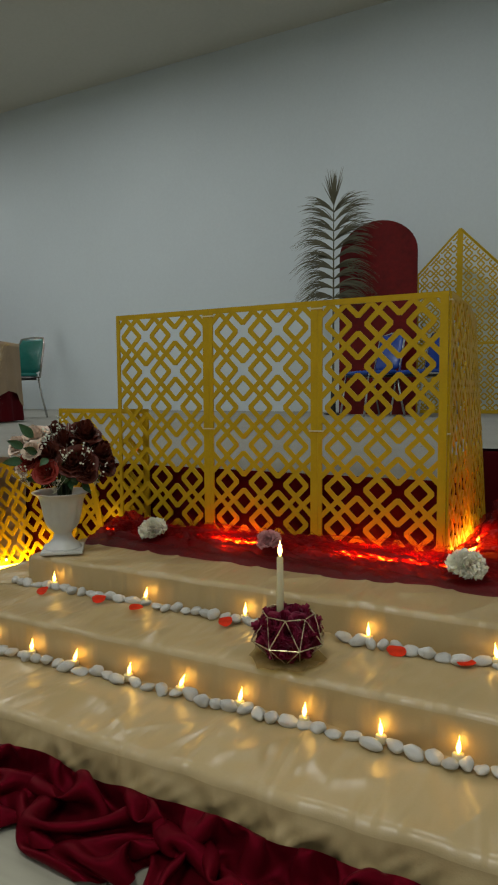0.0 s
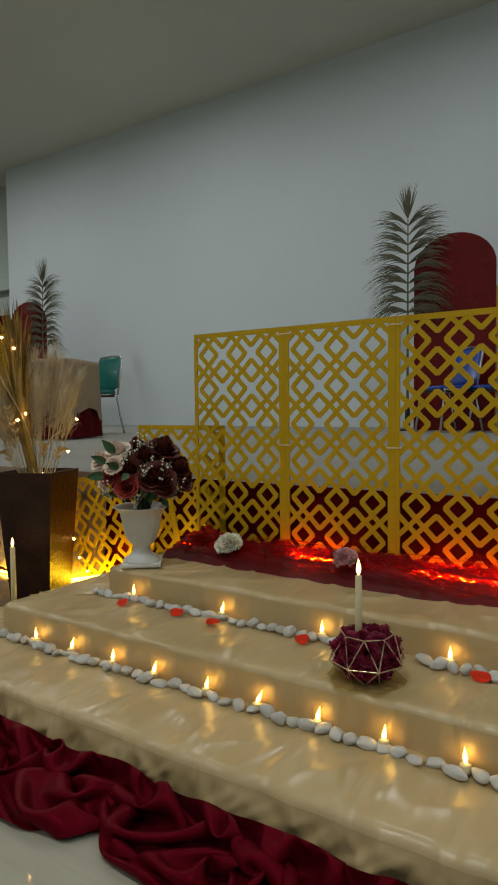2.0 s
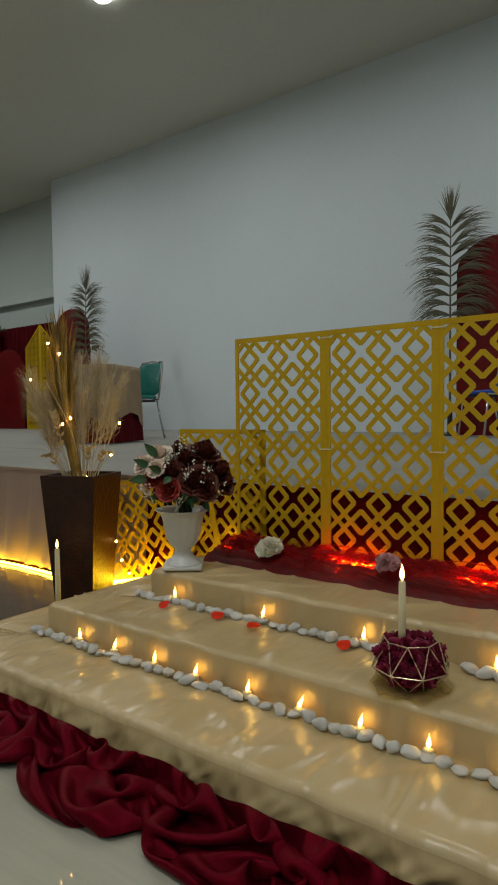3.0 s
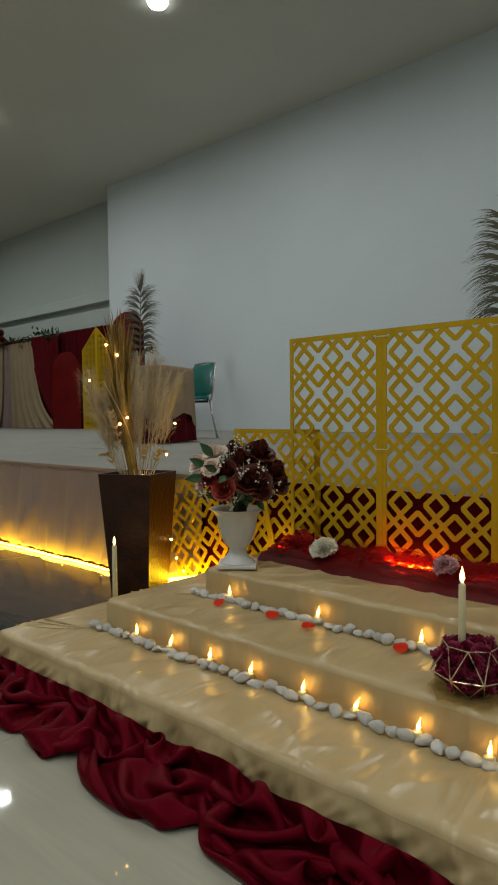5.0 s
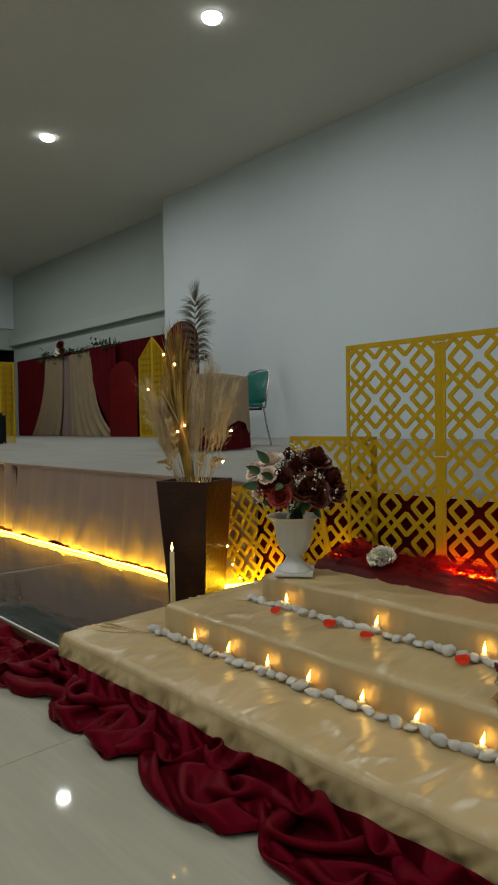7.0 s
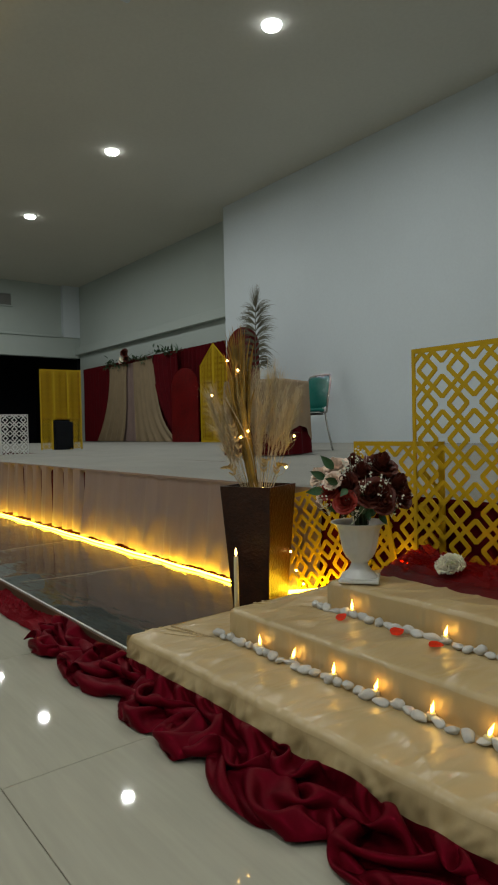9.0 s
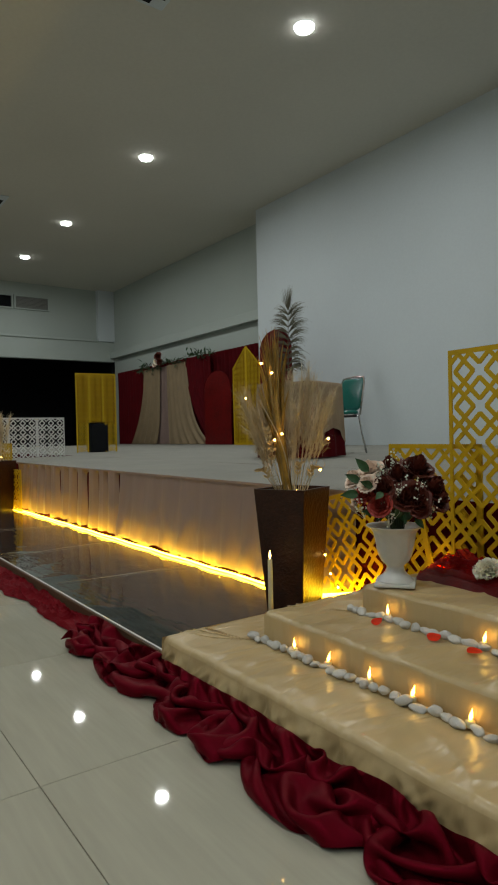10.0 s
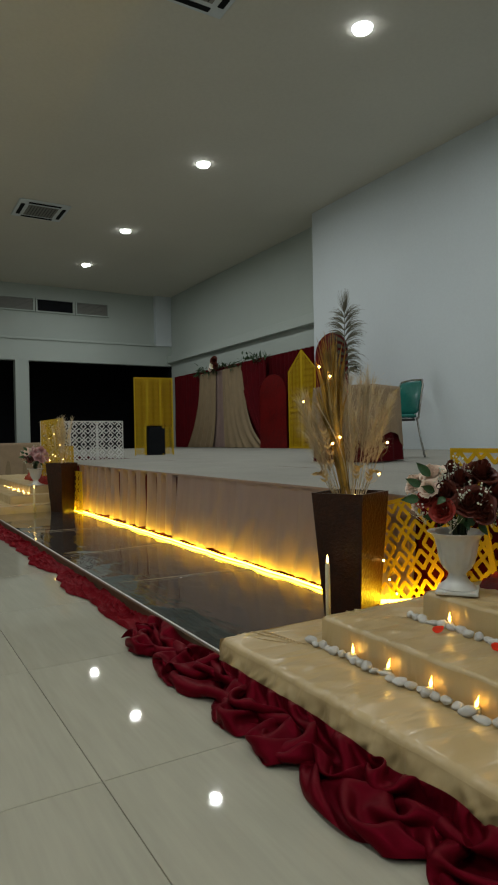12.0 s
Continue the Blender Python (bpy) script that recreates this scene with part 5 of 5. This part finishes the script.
# ---- boards, palms, house-shaped screens ----
def arch_board(x, y, w, top, label, rz=0):
    bm = bmesh.new()
    h = top - STAGE - 0.004
    r = w / 2
    loop = [(-r, 0), (r, 0)] + [(r * math.cos(math.pi * k / 24), h - r * 0.82 + r * 0.82 * math.sin(math.pi * k / 24)) for k in range(25)]
    f, b = ([bm.verts.new((px, q, pz)) for px, pz in loop] for q in (-0.012, 0.012))
    bm.faces.new(f)
    bm.faces.new(b[::-1])
    for k in range(len(loop)):
        j = (k + 1) % len(loop)
        bm.faces.new((f[k], f[j], b[j], b[k]))
    a = thing("arch_board", label, "board", "arched boards", pose(x, y, STAGE + 0.004, 0, 0, rz))
    part("panel", bm, M_BOARD, a)
    for s in (-1, 1):
        part("foot", box(s * r * 0.7 - 0.02, s * r * 0.7 + 0.02, 0.014, 0.32, 0, 0.03, 0.004), M_BOARD, a)
    return a


arch_board(-2.26, 6.45, 0.84, 2.56, "tall round-topped board painted dark red")
arch_board(-8.93, 6.29, 0.86, 2.50, "tall round-topped board painted dark red beside a palm")
arch_board(-12.45, 7.36, 1.10, 2.17, "round-topped dark red board before the curtain")


def palm(x, y, top, label, lean=0.0):
    p = thing("palm_frond", label, "palm", "dried palm fronds", pose(x, y, STAGE + 0.004))
    h = top - STAGE
    rr = random.Random(int(abs(x) * 100))
    st = [(lean * t * t, 0, h * 0.97 * t) for t in [k / 12 for k in range(13)]]
    part("stem", tube(st, 0.016, 8, ends=0.004), M_PALM, p, "", True)
    part("foot", lathe([(0.10, 0), (0.10, 0.015), (0.03, 0.02), (0.024, 0.30)], 18), M_BLACKM, p)
    for k in range(10):
        t = 0.50 + 0.42 * k / 10.5
        zz, xx = h * t, lean * t * t
        for s in (-1, 1):
            bm = bmesh.new()
            ln = 0.54 * (1.0 - 0.35 * max(k - 6, 0) / 4) * rr.uniform(0.85, 1.1)
            rise = 0.30 + 0.34 * k / 10
            for q in range(26):
                dz, dl, dy, dw = rr.gauss(0, 0.040), rr.uniform(0.50, 1.0), rr.gauss(0, 0.05), rr.uniform(0.003, 0.0065)

                def f(u, v, dz=dz, dl=dl, dy=dy, dw=dw):
                    w = dw * (1 - u ** 1.5) + 0.0006
                    out = ln * dl * u * (1 - 0.2 * rise)
                    up = ln * dl * (rise * u * 1.5 - 0.85 * u ** 2.4 * (1.15 - rise)) + dz * u * (1.3 - 0.6 * u)
                    return (xx + s * out, dy * u + 0.005, zz + up + (v - 0.5) * 2 * w)
                sheet(8, 1, f, bm)
            part("leaflet", bm, M_PALM, p)
    bm = bmesh.new()
    for q in range(46):
        dx, dy = rr.gauss(0, 0.045), rr.gauss(0, 0.04)

        def f(u, v, dx=dx, dy=dy, ln=rr.uniform(0.22, 0.40)):
            w = 0.0055 * (1 - u ** 2) + 0.0006
            return (lean * 0.9 + dx * u * 1.4 + (v - 0.5) * 2 * w, dy * u, h * 0.89 + ln * u)
        sheet(7, 1, f, bm)
    part("tip", bm, M_PALM, p)
    return p


palm(-2.70, 6.30, 3.02, "tall dried grey-green palm frond beside a red board")
palm(-8.54, 6.24, 3.02, "tall dried grey-green palm frond behind a table", 0.05)


def clip_mesh(me_bm, planes):
    for co, no in planes:
        bmesh.ops.bisect_plane(me_bm, geom=me_bm.verts[:] + me_bm.edges[:] + me_bm.faces[:], plane_co=co, plane_no=no, clear_outer=True)
    return me_bm


def lattice_field(w, h, pitch):
    bm = bmesh.new()
    for i in range(int(w / pitch) + 2):
        for j in range(int(h / pitch) + 2):
            if (i + j) % 2 == 0:
                ring_into(bm, (i - 0.5) * pitch, j * pitch, pitch * 0.80, pitch * 0.42, 0.005, pitch * 0.14)
            elif i % 2 == 0:
                ring_into(bm, (i - 0.5) * pitch, j * pitch, pitch * 0.52, pitch * 0.20, 0.0046, pitch * 0.05)
    return bm


def house_screen(x, y, w, tip, eave, label, rz=0, solid_back=False):
    h, e = tip - STAGE - 0.004, eave - STAGE - 0.004
    s = thing("house_screen", label, "screen", "house-shaped screens", pose(x, y, STAGE + 0.004, 0, 0, rz))
    n = Vector((h - e, 0, w / 2)).normalized()
    for k, (a, b) in enumerate(((-w / 2, 0), (0, w / 2))):
        bm = lattice_field(w / 2 + 0.02, h, 0.062)
        bmesh.ops.translate(bm, verts=bm.verts, vec=(a, 0, 0))
        nn = (-n.x, 0, n.z) if k == 0 else (n.x, 0, n.z)
        clip_mesh(bm, [((a + 0.012, 0, 0), (-1, 0, 0)), ((b - 0.012, 0, 0), (1, 0, 0)), ((0, 0, 0.02), (0, 0, -1)), ((0, 0, h - 0.03), nn)])
        half = part("panel", bm, M_GOLDPAINT, s)
        fr = bmesh.new()
        box(a, a + 0.03, -0.008, 0.008, 0, e if k == 0 else h - 0.02, bm=fr)
        box(b - 0.03, b, -0.008, 0.008, 0, h - 0.02 if k == 0 else e, bm=fr)
        box(a + 0.03, b - 0.03, -0.007, 0.007, 0, 0.035, bm=fr)
        box(a + 0.03, b - 0.03, -0.007, 0.007, e * 0.5 - 0.015, e * 0.5 + 0.015, bm=fr)
        p, q = Vector((a, 0, e if k == 0 else h)), Vector((b, 0, h if k == 0 else e))
        tube([p, q], 0.016, 4, fr)
        part("frame", fr, M_GOLDPAINT, half)
    # Sheet added so that the lattice holes come out darker.
    if solid_back:
        bm = bmesh.new()
        vs = [bm.verts.new(v) for v in ((-w / 2 + 0.01, 0.03, 0.0), (w / 2 - 0.01, 0.03, 0.0), (w / 2 - 0.01, 0.03, e), (0, 0.03, h - 0.02), (-w / 2 + 0.01, 0.03, e))]
        r = bmesh.ops.extrude_face_region(bm, geom=[bm.faces.new(vs)])
        bmesh.ops.translate(bm, verts=[v for v in r["geom"] if isinstance(v, bmesh.types.BMVert)], vec=(0, 0.012, 0))
        part("backing", bm, M_MAROON_MATT, s, "dark sheet added behind the lattice")
    return s


house_screen(-1.515, 7.05, 0.94, 2.52, 2.04, "gold lattice screen with a pointed top before the wall")
house_screen(-11.16, 7.25, 0.98, 2.55, 2.12, "gold lattice screen with a pointed top before the curtain", 0, True)


def gate_screen():
    g = thing("gate_screen", "gold lattice screen with a low open doorway", "screen", "", pose(-9.8, 3.43, STAGE + 0.004, 0, 0, 84))
    w, h, dw, dh = 0.63, 1.22, 0.28, 0.46
    bm = lattice_field(w, h, 0.047)
    bmesh.ops.translate(bm, verts=bm.verts, vec=(-w / 2, 0, 0))
    clip_mesh(bm, [((-w / 2 + 0.01, 0, 0), (-1, 0, 0)), ((w / 2 - 0.01, 0, 0), (1, 0, 0)), ((0, 0, h - 0.01), (0, 0, 1)), ((0, 0, dh), (0, 0, -1))])
    part("panel", bm, M_GOLDPAINT, g)
    for s in (-1, 1):
        b2 = lattice_field((w - dw) / 2, dh, 0.047)
        bmesh.ops.translate(b2, verts=b2.verts, vec=(-w / 2 if s < 0 else dw / 2, 0, 0))
        a, b = (-w / 2, -dw / 2) if s < 0 else (dw / 2, w / 2)
        clip_mesh(b2, [((a + 0.01, 0, 0), (-1, 0, 0)), ((b - 0.01, 0, 0), (1, 0, 0)), ((0, 0, dh), (0, 0, 1)), ((0, 0, 0.01), (0, 0, -1))])
        part("panel", b2, M_GOLDPAINT, g)
    fr = bmesh.new()
    box(-w / 2, -w / 2 + 0.02, -0.007, 0.007, 0, h, bm=fr)
    box(w / 2 - 0.02, w / 2, -0.007, 0.007, 0, h, bm=fr)
    box(-w / 2 + 0.02, w / 2 - 0.02, -0.007, 0.007, h - 0.02, h, bm=fr)
    for x in (-w / 6, w / 6):
        box(x - 0.012, x + 0.012, -0.007, 0.007, dh, h - 0.02, bm=fr)
    for s in (-1, 1):
        box(s * dw / 2 - 0.01, s * dw / 2 + 0.01, -0.007, 0.007, 0, dh, bm=fr)
    part("frame", fr, M_GOLDPAINT, g)
    # Dark sheet added behind the gate to darken its holes.
    part("backing", box(-w / 2 + 0.01, w / 2 - 0.01, 0.02, 0.03, dh, h - 0.01), M_MAROON_MATT, g, "dark sheet added behind the lattice")


gate_screen()
sp = thing("loudspeaker", "black box loudspeaker in the gold doorway", "speaker", "", pose(-9.76, 3.47, STAGE + 0.004, 0, 0, 84))
part("cabinet", box(-0.135, 0.135, 0.03, 0.29, 0, 0.44, 0.012), M_DARK, sp)
part("grille", box(-0.12, 0.12, 0.022, 0.029, 0.02, 0.42, 0.003), M_DARK, sp)


# ---- table under cloth ----
def draped_table(x, y, w, d, h, top_drop, turn, z, m_over, m_under, label):
    t = thing("draped_table", label, "table", "cloth-covered tables", pose(x, y, z, 0, 0, turn))

    def cloth(grow, drop, m, name, seed, lab, hang=0.0):
        def f(u, v):
            a = 2 * math.pi * u
            c, s = math.cos(a), math.sin(a)
            k = 1 / max(abs(c), abs(s))
            k = min(k, 1.28)
            ex = 1 + v * 0.08 + v * 0.035 * math.sin(a * 11 + seed) + v * 0.05 * fold(a * 3, seed)
            return (c * k * (w / 2 + grow) * ex, s * k * (d / 2 + grow) * ex, h + grow - min(drop * (1 + hang * max(k - 1, 0) / 0.28), h - 0.006) * v - (0.01 if v == 0 else 0))
        bm = sheet(120, 10, f)
        bmesh.ops.contextual_create(bm, geom=[e for e in bm.edges if e.is_boundary and all(v.co.z > h + grow - 0.02 for v in e.verts)])
        part(name, bm, m, t, lab, True)
    cloth(0.0, h - 0.004, m_under, "under_cloth", 1.0, "maroon floor-length cloth")
    cloth(0.014, top_drop, m_over, "over_cloth", 4.0, "tan overcloth", 0.32)
    part("tabletop", box(-w / 2 + 0.01, w / 2 - 0.01, -d / 2 + 0.01, d / 2 - 0.01, h - 0.03, h - 0.005), M_BEIGE, t)
    for sx in (-1, 1):
        for sy in (-1, 1):
            part("leg", box(sx * w * 0.4 - 0.02, sx * w * 0.4 + 0.02, sy * d * 0.4 - 0.02, sy * d * 0.4 + 0.02, 0, h - 0.03), M_BEIGE, t)


draped_table(-5.12, 3.62, 0.62, 0.62, 0.70, 0.44, 20, STAGE + 0.004, M_BURLAP, M_MAROON_MATT, "square table with a tan cloth over a maroon one")
draped_table(-12.2, 1.75, 0.9, 0.8, 0.74, 0.66, 5, 0.0, M_BURLAP, M_BEIGE, "table on the hall floor under a tan cloth")


# ---- microphone ----
def microphone_stand(x, y):
    m = thing("microphone_stand", "thin black microphone stand with a microphone beside a palm", "microphone stand", "", pose(x, y, STAGE + 0.004, 0, 0, 50))
    part("base", lathe([(0.13, 0), (0.13, 0.012), (0.03, 0.022), (0.012, 0.03)], 20), M_BLACKM, m)
    part("pole", tube([(0, 0, 0.02), (0, 0, 1.28)], 0.010, 8), M_BLACKM, m)
    part("boom", tube([(-0.02, 0, 1.24), (0.05, 0, 1.33)], 0.008, 8), M_BLACKM, m)
    mic = part("microphone", tube([(0.03, 0, 1.345), (0.09, 0, 1.35)], 0.016, 10, ends=0.022), M_BLACKM, m, "", True)
    head = bmesh.new()
    bmesh.ops.create_uvsphere(head, u_segments=12, v_segments=8, radius=0.032)
    bmesh.ops.translate(head, verts=head.verts, vec=(0.115, 0, 1.35))
    part("head", head, M_BLACKM, mic, "", True)


microphone_stand(-8.50, 6.30)


# ---- curtain with drapes on the recessed wall ----
def curtain(x0, x1, y, z0, z1, m, name, label, waves, amp, parent=None, shape=None, seed=0.0):
    n = int(abs(x1 - x0) * 40)

    def f(u, v):
        a, b = (x0, x1) if shape is None else shape(v)
        x = a + u * (b - a)
        q = amp * (math.sin(u * waves * 2 * math.pi + 1.5 * fold(u * 8, seed)) + 0.6 * fold(u * waves * 1.7, v * 1.5, seed + 3))
        return (x, y + q, z1 - v * (z1 - z0))
    return part(name, sheet(n, 16, f), m, parent, label, True)


cu = thing("stage_curtain", "long maroon curtain with beige drapes and a leafy garland", "curtain")
curtain(-18.45, -10.95, 7.62, STAGE + 0.005, 2.66, M_MAROON_MATT, "back_cloth", "maroon pleated cloth", 46, 0.035, cu)


def beige_shape(t0, t1, b0, b1):
    return lambda v: (t0 + (b0 - t0) * v ** 2.2, t1 + (b1 - t1) * (0.35 * v + 0.65 * v ** 5))


curtain(0, 1.2, 7.50, STAGE + 0.006, 2.55, M_BEIGE, "drape", "beige drape", 5, 0.03, cu, beige_shape(-16.45, -15.45, -17.35, -15.75), 2.0)
curtain(0, 1.2, 7.48, STAGE + 0.006, 2.55, M_BEIGE, "drape", "beige drape", 5, 0.03, cu, beige_shape(-15.05, -14.05, -15.0, -12.95), 5.0)
curtain(0, 1.2, 7.53, STAGE + 0.006, 2.55, M_MAUVE, "drape", "mauve drape", 3, 0.03, cu, beige_shape(-15.50, -14.95, -15.85, -14.7), 7.0)
curtain(0, 1.2, 7.46, STAGE + 0.06, 2.62, M_MAROON_MATT, "drape", "maroon drape", 6, 0.03, cu, beige_shape(-14.05, -12.9, -12.95, -12.6), 9.0)

ga = thing("garland", "leafy green garland with a rose posy along the curtain top", "garland")
rg = random.Random(4)
bm = bmesh.new()
for k in range(170):
    u = rg.random()
    p = Vector((-16.7 + 4.0 * u, 7.44 + rg.uniform(-0.06, 0.06), 2.55 + 0.10 * u + rg.gauss(0, 0.05) + 0.05 * math.sin(u * 19)))
    d = Vector((rg.gauss(0, 1), rg.gauss(0, 0.6), rg.gauss(0.1, 0.8))).normalized()
    joined(bm, leaf_bm(rg.uniform(0.10, 0.17), 0.05), Matrix.Translation(p) @ d.to_track_quat("X", "Z").to_matrix().to_4x4())
part("leaves", bm, M_LEAF, ga)
part("vine", tube([(-16.7 + 0.1 * k, 7.47, 2.55 + 0.0025 * k + 0.05 * math.sin(k * 0.475)) for k in range(41)], 0.008, 5), M_STEM, ga)
for dx, dz, m, s in ((0.0, 0.12, M_WHITEFLOWER, 0.12), (0.06, 0.24, M_ROSEDARK, 0.13), (-0.14, 0.04, M_ROSEPINK, 0.08), (0.16, 0.08, M_ROSEDARK, 0.10)):
    piece("rose", rose_mesh(m, 1), ga, aim((-15.4 + dx, 7.38, 2.58 + dz), (0.4, -1, 0.3)) @ Matrix.Scale(s, 4))
